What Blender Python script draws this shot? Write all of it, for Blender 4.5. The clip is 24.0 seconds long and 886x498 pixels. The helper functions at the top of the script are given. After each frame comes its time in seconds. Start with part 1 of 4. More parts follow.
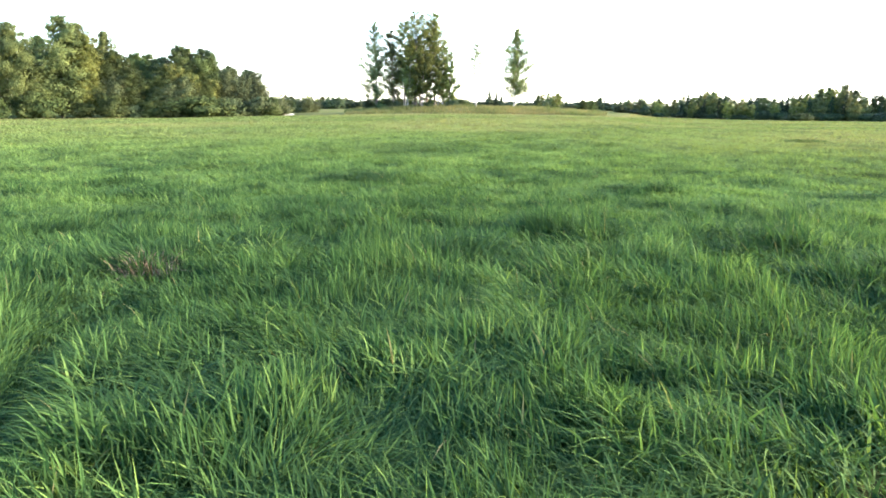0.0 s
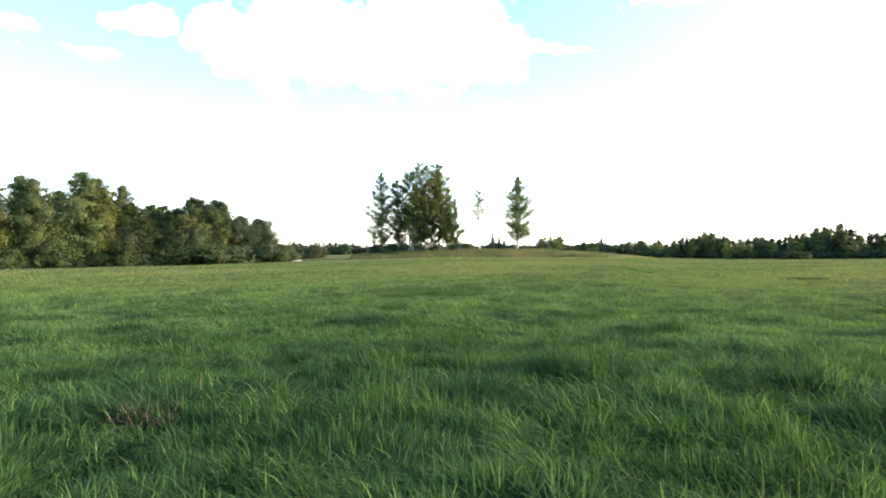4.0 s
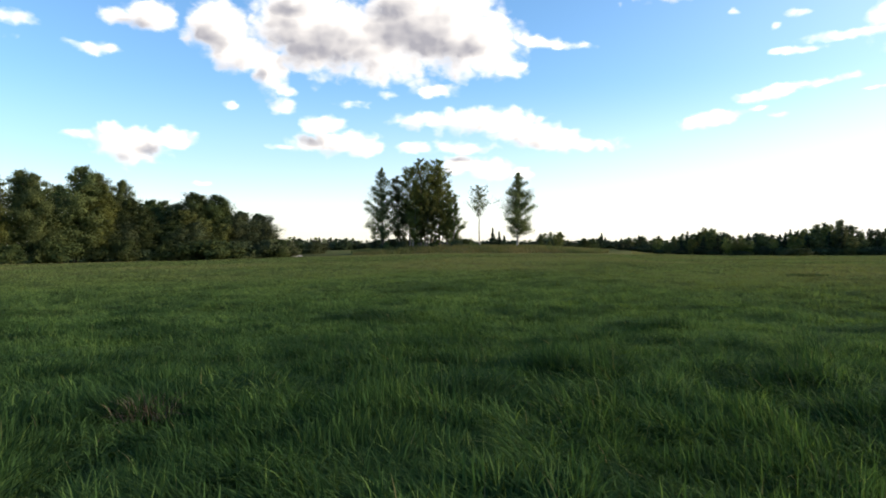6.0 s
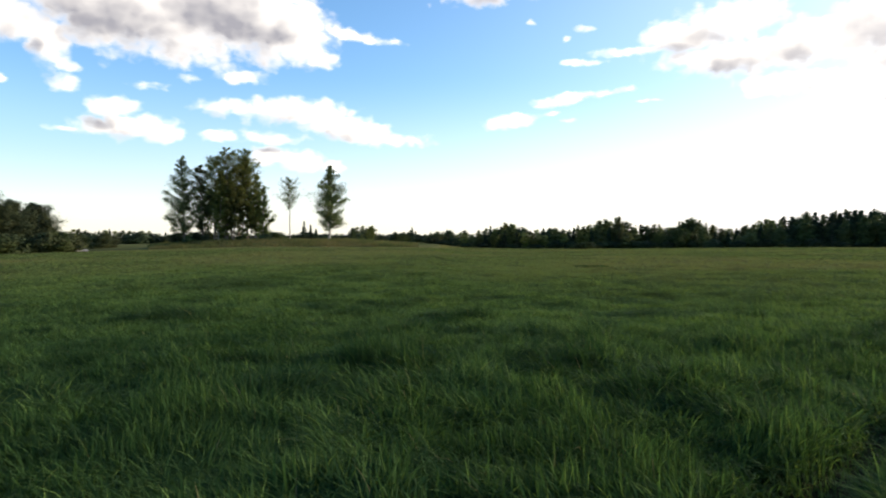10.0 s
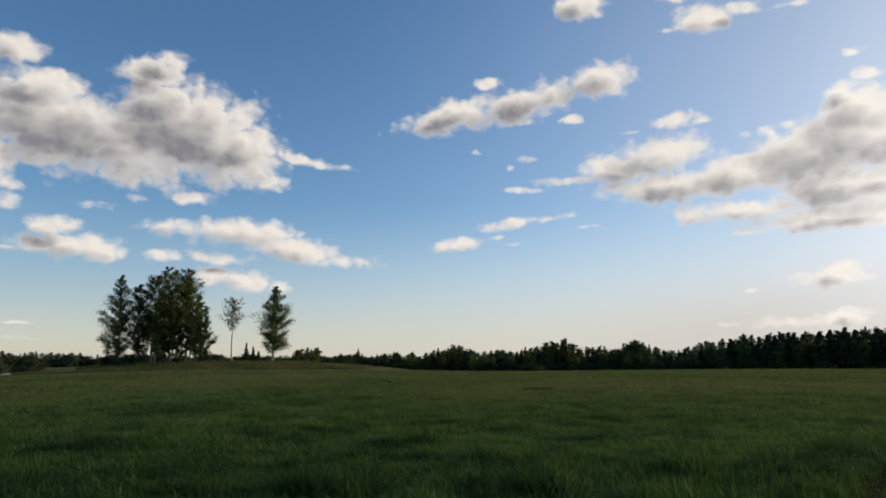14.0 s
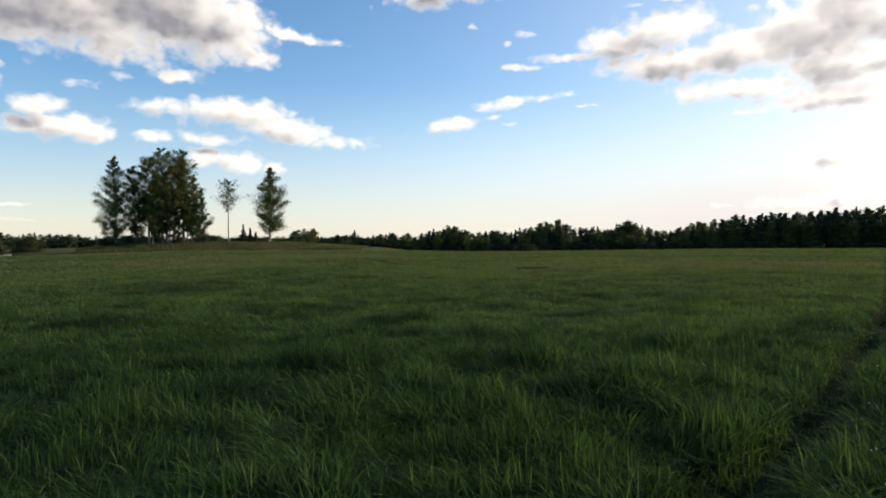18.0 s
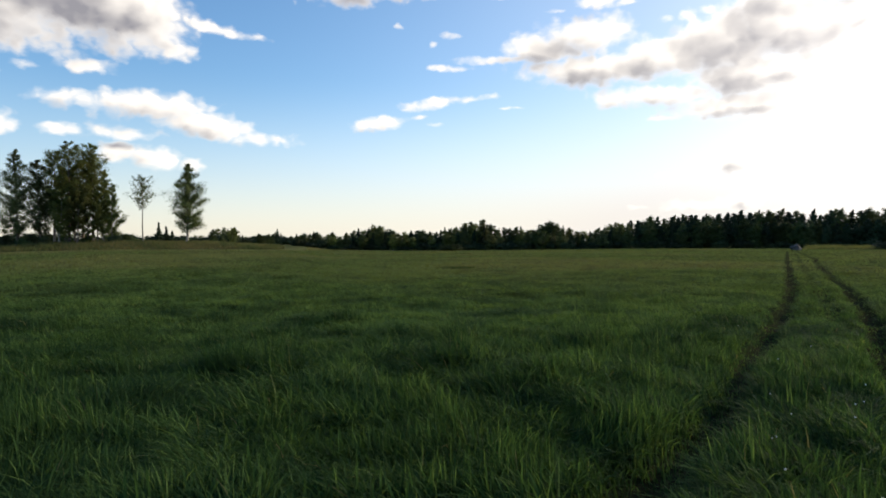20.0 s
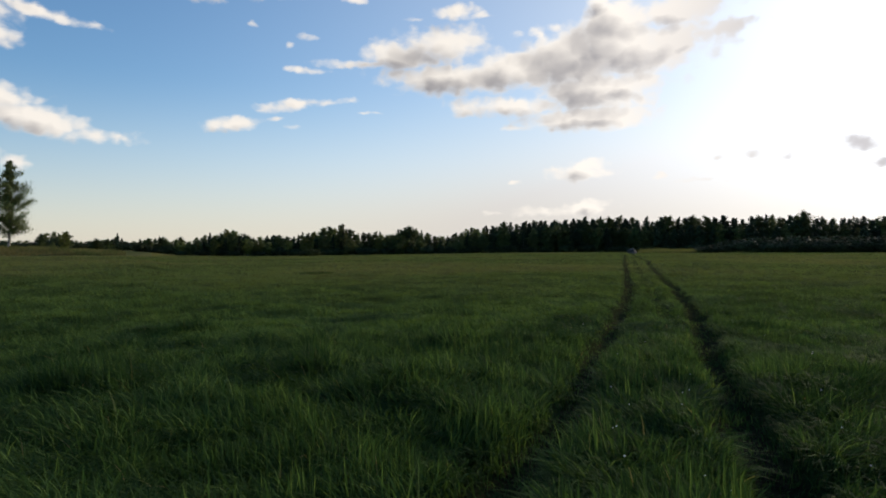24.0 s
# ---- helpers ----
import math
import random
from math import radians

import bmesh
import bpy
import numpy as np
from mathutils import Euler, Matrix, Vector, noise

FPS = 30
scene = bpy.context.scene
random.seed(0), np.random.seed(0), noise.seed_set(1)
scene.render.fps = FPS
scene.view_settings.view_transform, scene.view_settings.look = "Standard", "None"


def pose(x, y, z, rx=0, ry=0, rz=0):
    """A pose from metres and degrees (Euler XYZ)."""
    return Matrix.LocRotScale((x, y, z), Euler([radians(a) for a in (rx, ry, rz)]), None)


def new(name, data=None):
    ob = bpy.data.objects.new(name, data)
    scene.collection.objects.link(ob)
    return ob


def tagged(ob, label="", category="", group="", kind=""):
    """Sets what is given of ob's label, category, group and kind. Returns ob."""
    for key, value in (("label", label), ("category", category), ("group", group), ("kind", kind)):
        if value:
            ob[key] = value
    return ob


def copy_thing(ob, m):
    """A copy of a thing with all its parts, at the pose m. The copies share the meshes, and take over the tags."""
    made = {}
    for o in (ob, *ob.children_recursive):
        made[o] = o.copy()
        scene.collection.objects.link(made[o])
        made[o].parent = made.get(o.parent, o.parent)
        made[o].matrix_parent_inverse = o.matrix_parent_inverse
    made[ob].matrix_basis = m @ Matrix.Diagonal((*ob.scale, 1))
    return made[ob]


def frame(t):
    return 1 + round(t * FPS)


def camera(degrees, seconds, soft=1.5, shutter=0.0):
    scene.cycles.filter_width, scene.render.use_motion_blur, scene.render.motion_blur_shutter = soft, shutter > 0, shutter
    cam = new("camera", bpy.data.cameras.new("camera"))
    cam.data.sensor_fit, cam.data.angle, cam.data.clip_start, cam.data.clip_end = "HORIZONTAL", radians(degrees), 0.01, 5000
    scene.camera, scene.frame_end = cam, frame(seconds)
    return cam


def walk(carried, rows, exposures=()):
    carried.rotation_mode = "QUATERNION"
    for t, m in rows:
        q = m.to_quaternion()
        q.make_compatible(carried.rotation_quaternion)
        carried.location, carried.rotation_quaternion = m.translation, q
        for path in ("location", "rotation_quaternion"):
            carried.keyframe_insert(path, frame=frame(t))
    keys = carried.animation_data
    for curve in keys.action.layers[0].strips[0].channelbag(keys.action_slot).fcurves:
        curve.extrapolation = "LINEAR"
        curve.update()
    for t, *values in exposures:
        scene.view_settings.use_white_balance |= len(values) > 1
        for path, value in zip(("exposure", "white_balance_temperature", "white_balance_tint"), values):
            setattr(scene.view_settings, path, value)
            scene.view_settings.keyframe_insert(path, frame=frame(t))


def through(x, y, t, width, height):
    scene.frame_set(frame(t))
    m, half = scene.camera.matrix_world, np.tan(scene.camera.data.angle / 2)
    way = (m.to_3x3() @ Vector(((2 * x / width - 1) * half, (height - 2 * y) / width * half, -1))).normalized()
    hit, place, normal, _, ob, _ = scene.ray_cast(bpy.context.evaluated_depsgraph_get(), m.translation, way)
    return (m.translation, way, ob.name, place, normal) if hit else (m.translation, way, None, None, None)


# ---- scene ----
EYE = 1.7
cam = camera(67.6, 24.0, soft=1.75, shutter=0.1)
# seconds, turn to the left, tilt upwards, lean
PATH = [
    (0.0, -0.01, -12.33, -0.61),
    (0.5, 0.13, -11.99, -0.55),
    (1.0, 0.16, -11.98, -0.62),
    (1.5, 0.35, -12.19, -0.86),
    (2.0, 0.65, -12.33, -0.56),
    (2.5, 0.64, -12.36, -0.58),
    (3.0, 0.67, -11.60, -0.25),
    (3.1, 0.62, -9.42, -0.15),
    (3.2, 0.57, -5.34, -0.04),
    (3.3, 0.51, -2.56, 0.06),
    (3.4, 0.45, -0.68, 0.17),
    (3.5, 0.40, 0.01, 0.27),
    (5.5, 0.25, -0.33, 0.16),
    (6.0, 0.38, -0.40, 0.15),
    (6.5, 0.47, -0.61, 0.29),
    (6.8, 0.41, -0.85, -0.05),
    (6.9, -0.18, -0.94, -0.15),
    (7.0, -1.32, -1.01, -0.26),
    (7.1, -4.88, -1.03, -0.14),
    (7.2, -8.58, -1.03, -0.03),
    (7.3, -11.17, -1.04, 0.09),
    (7.4, -11.97, -1.04, 0.21),
    (7.5, -11.34, -1.06, 0.32),
    (8.0, -12.21, -1.31, 0.29),
    (8.5, -12.25, -1.09, 0.27),
    (9.0, -12.42, -0.99, -0.04),
    (9.5, -12.61, -1.06, 0.18),
    (9.8, -12.78, -1.01, 0.09),
    (10.0, -15.78, -0.97, 0.03),
    (10.1, -19.27, -1.08, 0.09),
    (10.2, -21.17, -1.19, 0.15),
    (10.3, -22.16, -1.30, 0.21),
    (10.5, -21.46, -1.51, 0.33),
    (12.5, -20.32, -0.73, 0.11),
    (13.0, -20.37, 0.15, 0.28),
    (13.1, -20.39, 3.29, 0.21),
    (13.2, -20.41, 5.88, 0.15),
    (13.3, -20.42, 8.18, 0.08),
    (13.4, -20.43, 8.98, 0.03),
    (13.5, -20.44, 9.22, -0.04),
    (14.0, -20.30, 9.51, 0.11),
    (14.5, -20.45, 9.65, 0.23),
    (15.0, -20.43, 9.68, 0.41),
    (15.5, -20.38, 9.87, 0.09),
    (16.0, -20.57, 9.91, 0.11),
    (16.1, -20.62, 8.47, 0.08),
    (16.2, -20.68, 5.27, 0.04),
    (16.3, -20.73, 2.27, 0.01),
    (16.4, -20.79, 0.18, -0.02),
    (16.5, -20.85, -0.19, -0.06),
    (17.0, -20.60, -0.41, 0.20),
    (17.5, -20.80, -0.73, 0.20),
    (18.0, -20.71, -0.75, 0.22),
    (18.5, -20.70, -0.81, 0.15),
    (18.8, -20.85, -0.79, 0.21),
    (19.0, -21.96, -0.78, 0.26),
    (19.1, -24.15, -0.78, 0.20),
    (19.2, -25.75, -0.79, 0.14),
    (19.3, -26.96, -0.80, 0.07),
    (19.5, -27.17, -0.82, -0.05),
    (21.5, -27.09, -0.64, 0.43),
    (21.8, -27.36, -0.75, 0.17),
    (21.9, -28.25, -0.79, 0.09),
    (22.0, -30.48, -0.83, 0.00),
    (22.1, -34.55, -0.76, -0.09),
    (22.2, -37.84, -0.70, -0.19),
    (22.3, -39.23, -0.63, -0.28),
    (22.5, -39.34, -0.50, -0.47),
    (23.0, -38.45, -0.64, 0.05),
    (23.5, -39.30, -0.61, -0.25),
    (24.0, -39.29, -0.39, 0.14),
]
EXPOSURES = [
    (0.0, 3.62), (0.8, 3.97), (3.0, 4.12), (3.4, 3.75), (4.2, 2.3), (5.0, 1.35), (5.5, 1.2), (6.5, 1.2), (7.0, 1.25), (8.0, 1.2), (10.0, 1.15),
    (10.5, 1.15), (12.5, 0.82), (13.2, 0.8), (14.0, 0.2), (16.2, 0.08), (16.6, 0.15), (17.0, 0.5), (18.0, 0.7), (20.0, 0.75), (22.0, 0.65), (23.0, 0.5), (24.0, 0.36),
]
walk(cam, [(t, pose(0, 0, EYE, 90 + tilt, lean, turn)) for t, turn, tilt, lean in PATH], EXPOSURES)

# ---- sky, clouds and sun ----
SUN_TURN, SUN_HEIGHT = 87.0, 16.0  # degrees to the right of the first view, and above the horizon
world = bpy.data.worlds.new("sky")
scene.world = world
world.use_nodes = True
wn = world.node_tree.nodes
wl = world.node_tree.links
wn.clear()


def set_up(n, operation=None, use_clamp=None, interpolation_type=None, data_type=None, sky_type=None, vector_type=None, attribute_name=None):
    """Sets what is given of a node's own settings."""
    if operation:
        n.operation = operation
    if use_clamp:
        n.use_clamp = use_clamp
    if interpolation_type:
        n.interpolation_type = interpolation_type
    if data_type:
        n.data_type = data_type
    if sky_type:
        n.sky_type = sky_type
    if vector_type:
        n.vector_type = vector_type
    if attribute_name:
        n.attribute_name = attribute_name
    return n


def wnode(kind, **settings):
    return set_up(wn.new(kind), **settings)


def wmath(op, a, b=None, clamp=False):
    n = wnode("ShaderNodeMath", operation=op, use_clamp=clamp)
    for socket, value in zip(n.inputs, (a, b)):
        if value is None:
            continue
        if isinstance(value, (int, float)):
            socket.default_value = value
        else:
            wl.new(value, socket)
    return n.outputs[0]


def wvec(op, a, b):
    n = wnode("ShaderNodeVectorMath", operation=op)
    for socket, value in zip(n.inputs, (a, b)):
        if isinstance(value, tuple):
            socket.default_value = value
        elif value is not None:
            wl.new(value, socket)
    return n.outputs["Value" if op == "LENGTH" else "Vector"]


def wramp(value, lo, hi, to_lo=0.0, to_hi=1.0):
    n = wnode("ShaderNodeMapRange", interpolation_type="SMOOTHSTEP")
    wl.new(value, n.inputs[0])
    for i, v in enumerate((lo, hi, to_lo, to_hi)):
        n.inputs[i + 1].default_value = v
    return n.outputs[0]


def wmix(fac, a, b):
    n = wnode("ShaderNodeMix", data_type="RGBA")
    wl.new(fac, n.inputs[0])
    for socket, value in ((n.inputs[6], a), (n.inputs[7], b)):
        if isinstance(value, tuple):
            socket.default_value = (*value, 1)
        else:
            wl.new(value, socket)
    return n.outputs[2]


def wnoise(vector, scale, detail, rough=0.55):
    n = wnode("ShaderNodeTexNoise")
    wl.new(vector, n.inputs["Vector"])
    n.inputs["Scale"].default_value = scale
    n.inputs["Detail"].default_value = detail
    n.inputs["Roughness"].default_value = rough
    return n.outputs


sky = wnode("ShaderNodeTexSky", sky_type="NISHITA")
sky.sun_disc = False
sky.sun_elevation = radians(SUN_HEIGHT)
sky.sun_rotation = radians(SUN_TURN)
sky.air_density, sky.dust_density, sky.ozone_density = 1.0, 0.3, 3.2

heading = wnode("ShaderNodeTexCoord").outputs["Generated"]
split = wnode("ShaderNodeSeparateXYZ")
wl.new(heading, split.inputs[0])
sky_turn = wmath("MULTIPLY", wmath("ARCTAN2", wmath("MULTIPLY", split.outputs[0], -1.0), split.outputs[1]), 180 / math.pi)
sky_height = wmath("MULTIPLY", wmath("ARCSINE", split.outputs[2]), 180 / math.pi)
flat_sky = wnode("ShaderNodeCombineXYZ")
wl.new(sky_turn, flat_sky.inputs[0])
wl.new(sky_height, flat_sky.inputs[1])
sky_place = flat_sky.outputs[0]
stretched = wvec("MULTIPLY", sky_place, (0.75, 1.25, 1.0))
billow = wnoise(stretched, 0.30, 2.0)["Color"]
warp = wvec("MULTIPLY", wvec("SUBTRACT", billow, (0.5, 0.5, 0.5)), (1.3, 0.7, 0.0))
curl = wnoise(stretched, 1.1, 3.0, 0.5)["Color"]
warp2 = wvec("MULTIPLY", wvec("SUBTRACT", curl, (0.5, 0.5, 0.5)), (0.8, 0.55, 0.0))
drifted = wvec("ADD", wvec("ADD", sky_place, warp), warp2)
SUNWARD = (-1.3, 1.0, 0.0)
drifted_sunward = wvec("ADD", drifted, SUNWARD)


def axes(vector):
    n = wnode("ShaderNodeSeparateXYZ")
    wl.new(vector, n.inputs[0])
    return n.outputs[0], n.outputs[1]


places = (axes(drifted), axes(drifted_sunward))
edges = [None, None]


def cloud(*lobes):
    """One cloud out of lobes: turn, height, half width, half height, lean, all in degrees."""
    for turn, height, wide, tall, lean in lobes:
        for i, place in enumerate(places):
            if i and tall < 0.5:
                continue
            both = wnode("ShaderNodeCombineXYZ")
            for socket, value in zip(both.inputs, (*place, edges[i])):
                if value is not None:
                    wl.new(value, socket)
            m = wnode("ShaderNodeMapping", vector_type="TEXTURE")
            wl.new(both.outputs[0], m.inputs["Vector"])
            thin = 0.0 if i or tall > 2.2 else 0.28 if tall > 1.0 else 0.55 if tall > 0.4 else 0.7
            m.inputs["Location"].default_value = (turn, height, -thin * 1e6)
            m.inputs["Rotation"].default_value = (0, 0, radians(-lean))
            m.inputs["Scale"].default_value = (wide * (1.14 + 0.25 * thin) + 0.06, tall * (1.16 + 0.3 * thin) + 0.06, 1e6)
            d = wvec("LENGTH", m.outputs[0], None)
            edges[i] = d if edges[i] is None else wmath("MINIMUM", edges[i], d)


cloud((12.7, 18.0, 4.96, 3.20, 0), (8.0, 16.9, 8.54, 3.23, -8), (1.7, 18.2, 6.87, 3.96, 0), (-2.2, 16.8, 4.59, 2.87, 0), (3.6, 20.1, 4.00, 1.68, 0), (12.2, 20.1, 3.28, 1.31, 0))
cloud((18.9, 17.2, 2.87, 2.21, 0), (14.9, 14.2, 1.80, 1.83, 0), (17.2, 15.4, 3.27, 1.53, 0), (11.2, 16.7, 4.56, 2.85, 0), (14.0, 12.8, 1.14, 0.65, 0))
cloud((-7.6, 16.8, 3.71, 0.47, -9), (-11.1, 16.3, 2.25, 0.29, -6), (-5.3, 14.7, 1.85, 0.66, 0))
cloud((4.7, 22.4, 2.92, 1.13, 0), (3.4, 23.3, 1.91, 0.88, 0), (6.3, 22.5, 1.58, 0.77, 0), (5.2, 21.3, 1.40, 0.87, 0))
cloud((14.0, 22.3, 1.99, 1.20, 0), (15.3, 22.4, 1.45, 0.94, 0))
cloud((14.4, 14.7, 1.09, 1.38, 0), (14.0, 11.5, 1.00, 0.89, 0), (14.0, 13.0, 0.83, 0.65, 0))
cloud((0.8, 13.1, 2.06, 0.55, 0), (7.6, 11.9, 1.86, 0.39, 0), (5.0, 12.7, 1.18, 0.35, 0))
cloud((10.6, 10.0, 2.23, 0.93, 0), (8.5, 8.6, 3.39, 1.03, 0), (11.8, 8.6, 2.19, 0.75, 0), (13.6, 8.3, 2.47, 0.24, 0))
cloud((2.3, 10.6, 3.32, 0.81, 0), (-3.0, 10.5, 4.76, 1.17, 0), (-7.4, 9.3, 4.45, 1.10, -8), (-11.5, 8.4, 3.81, 0.68, -4), (-1.9, 8.4, 3.52, 0.56, 0), (3.0, 8.3, 1.91, 0.50, 0))
cloud((-0.9, 6.8, 1.49, 1.02, 0), (-3.6, 6.5, 1.98, 1.03, 0), (-6.2, 6.1, 1.33, 0.62, 0))
cloud((-20.9, 20.8, 5.13, 1.25, 12), (-27.8, 21.8, 5.87, 1.52, 13), (-34.3, 23.3, 3.22, 1.48, 8), (-24.7, 23.4, 1.65, 0.43, 0))
cloud((-27.7, 20.2, 2.13, 0.33, 0), (-31.7, 20.2, 1.11, 0.42, 0))
cloud((-23.1, 17.7, 0.61, 0.29, 0), (-26.2, 16.4, 0.60, 0.29, 0), (-27.7, 17.0, 1.21, 0.34, 0), (-27.4, 14.4, 2.10, 0.29, 0))
cloud((-26.1, 11.6, 2.98, 0.49, 8), (-30.2, 12.0, 2.36, 0.29, 5), (-33.1, 11.2, 1.36, 0.14, 0), (-21.6, 10.0, 2.98, 0.64, 5), (-25.1, 10.5, 0.89, 0.24, 0), (-26.3, 9.9, 1.09, 0.19, 0))
cloud((-36.1, 15.8, 4.38, 1.22, 0), (-39.2, 16.7, 4.23, 1.57, 0), (-40.6, 14.1, 7.09, 1.38, 0), (-33.5, 15.1, 5.41, 0.43, 0), (-46.0, 14.6, 5.01, 1.41, 0), (-50.5, 15.4, 4.61, 2.63, 0), (-53.4, 16.9, 3.43, 3.08, 0), (-52.5, 12.7, 5.12, 2.00, 0))
cloud((-45.8, 11.7, 6.78, 0.89, 0), (-51.6, 10.5, 5.98, 1.09, 0), (-41.6, 11.4, 2.10, 0.69, 0), (-45.3, 9.9, 1.44, 0.40, 0), (-49.2, 9.7, 2.70, 0.39, 0))
cloud((-53.2, 19.8, 1.65, 0.74, 0), (-54.9, 20.5, 1.80, 0.48, 0), (-40.3, 19.3, 2.17, 0.59, 0), (-42.5, 19.0, 1.14, 0.27, 0), (-37.0, 18.7, 1.08, 0.23, 0), (-45.9, 17.5, 0.83, 0.40, 0), (-47.6, 17.5, 0.91, 0.69, 0), (-48.9, 17.8, 1.17, 0.47, 0))
cloud((-53.6, 22.3, 1.40, 0.36, 0))
cloud((-33.1, 29.1, 2.32, 1.26, 0), (-43.3, 26.7, 2.52, 1.08, 0), (-40.9, 26.3, 1.47, 0.31, 0), (-41.3, 28.5, 2.37, 0.39, 0), (-46.2, 27.0, 1.90, 0.55, 0), (-50.7, 26.5, 2.51, 0.29, 0))
cloud((-51.0, 6.0, 3.39, 0.63, 0), (-51.9, 6.5, 1.51, 0.75, 0), (-49.2, 6.2, 1.55, 0.34, 0), (-45.4, 5.2, 0.62, 0.18, 0))
cloud((-47.5, 2.8, 3.68, 0.56, 0), (-51.6, 3.0, 2.58, 0.79, 0), (-44.0, 2.7, 1.16, 0.27, 0), (-52.8, 3.5, 1.24, 0.53, 0))
cloud((12.2, 2.7, 1.64, 0.12, 0), (11.2, 1.7, 2.07, 0.21, 0))
cloud((24.0, 17.7, 2.15, 1.11, 0), (26.6, 17.3, 1.49, 0.59, 0), (28.0, 14.8, 2.16, 0.50, 0))
cloud((25.7, 7.8, 2.74, 1.40, 0), (22.6, 8.4, 1.90, 0.81, 0), (29.0, 8.3, 1.20, 0.42, 0), (26.7, 8.7, 1.31, 0.78, 0))
cloud((18.1, 11.4, 0.74, 0.46, 0), (7.6, 11.7, 1.55, 0.33, 0), (33.4, 16.0, 1.88, 0.63, 0), (34.1, 14.9, 1.62, 0.20, 0), (11.9, 2.7, 1.82, 0.14, 0), (20.3, 5.1, 1.01, 0.23, 0))
cloud((-56.6, 15.5, 6.53, 2.07, 8), (-61.6, 16.5, 3.84, 0.69, 10), (-55.3, 13.1, 4.23, 0.82, 0), (-54.4, 18.3, 3.77, 1.79, 0), (-58.8, 18.4, 4.14, 1.22, 0), (-52.5, 10.9, 4.38, 0.70, 0), (-55.3, 10.2, 1.97, 0.28, 0))
cloud((-61.0, 5.1, 2.63, 0.23, 0), (-57.5, 5.6, 0.74, 0.37, 0), (-64.5, 7.0, 1.06, 0.40, 0), (-66.6, 6.8, 0.69, 0.30, 0), (-61.6, 6.9, 0.99, 0.22, 0), (-50.9, 6.5, 0.86, 0.24, 0))
cloud((-71.8, 7.5, 2.06, 0.61, -15), (-72.9, 5.9, 1.22, 0.41, 0))


def puffs(vector, scale):
    """Rounded heaps with narrow clefts between them, about -0.3 to 0.4."""
    n = wnode("ShaderNodeTexVoronoi")
    n.feature = "SMOOTH_F1"
    n.inputs["Smoothness"].default_value = 0.6
    n.inputs["Scale"].default_value = scale
    wl.new(vector, n.inputs["Vector"])
    return wmath("SUBTRACT", 0.45, n.outputs["Distance"])


def heaps(place):
    """The heaped relief of a cloud at two sizes."""
    return wmath("ADD", wmath("MULTIPLY", puffs(place, 0.45), 0.42), wmath("MULTIPLY", puffs(place, 1.2), 0.28))


def cloud_depth(relief, edge):
    """How far inside a cloud a place of the sky lies: below 0 outside, about 1 at its heart."""
    return wmath("ADD", wmath("SUBTRACT", 1.0, edge), relief)


relief_here, relief_sunward = heaps(drifted), heaps(wvec("ADD", drifted, (-0.3, 0.24, 0.0)))
depth, depth_sunward = cloud_depth(relief_here, edges[0]), cloud_depth(relief_here, edges[1])
fray = wmath("MULTIPLY", wmath("SUBTRACT", wnoise(wvec("ADD", stretched, warp2), 1.2, 3.0, 0.5)[0], 0.5), 0.42)
frayed = wmath("ADD", depth, wmath("ADD", fray, wmath("MULTIPLY", puffs(drifted, 2.6), 0.08)))
cover = wmath("MULTIPLY", wramp(frayed, -0.02, 0.42), wramp(depth, 0.0, 0.6, 0.7, 1.0))
CLOUD_LIT, CLOUD_GREY = (7.5, 7.0, 6.4), (2.1, 2.05, 2.25)
# clouds on the sun's side take on its glare
to_sun = wvec("LENGTH", wvec("MULTIPLY", wvec("SUBTRACT", sky_place, (-SUN_TURN, SUN_HEIGHT - 3.0, 0.0)), (0.85, 1.35, 0.0)), None)
glare = wmath("POWER", wramp(to_sun, 0.0, 46.0, 1.0, 0.0), 1.5)
glare_lit = wmath("ADD", 1.0, wmath("MULTIPLY", glare, 1.1))
mottle = wmath("MULTIPLY", wmath("SUBTRACT", wnoise(wvec("MULTIPLY", stretched, (0.8, 1.2, 1.0)), 0.38, 2.0, 0.45)[0], 0.5), 0.7)
turned_away = wmath("MULTIPLY", wmath("SUBTRACT", relief_sunward, relief_here), 0.85)
shade = wmath("ADD", wmath("ADD", wramp(depth_sunward, -0.05, 1.0, 0.0, 1.0), mottle), turned_away)
shade = wmath("MULTIPLY", shade, wmath("MULTIPLY", wramp(frayed, 0.0, 0.6, 0.4, 1.0), wramp(to_sun, 20.0, 62.0, 0.72, 1.0)), clamp=True)
shade = wmath("MAXIMUM", shade, wramp(to_sun, 15.0, 33.0, 0.85, 0.0))
cloud_lit = wvec("SCALE", None, None)
cloud_lit.node.inputs[0].default_value = CLOUD_LIT
wl.new(glare_lit, cloud_lit.node.inputs["Scale"])
cloud_grey = wvec("SCALE", None, None)
cloud_grey.node.inputs[0].default_value = CLOUD_GREY
wl.new(wmath("ADD", 1.0, wmath("MULTIPLY", glare, 1.0)), cloud_grey.node.inputs["Scale"])
cloud_glare = wmix(shade, cloud_lit, cloud_grey)
background = wnode("ShaderNodeBackground")
background.inputs["Strength"].default_value = 0.1
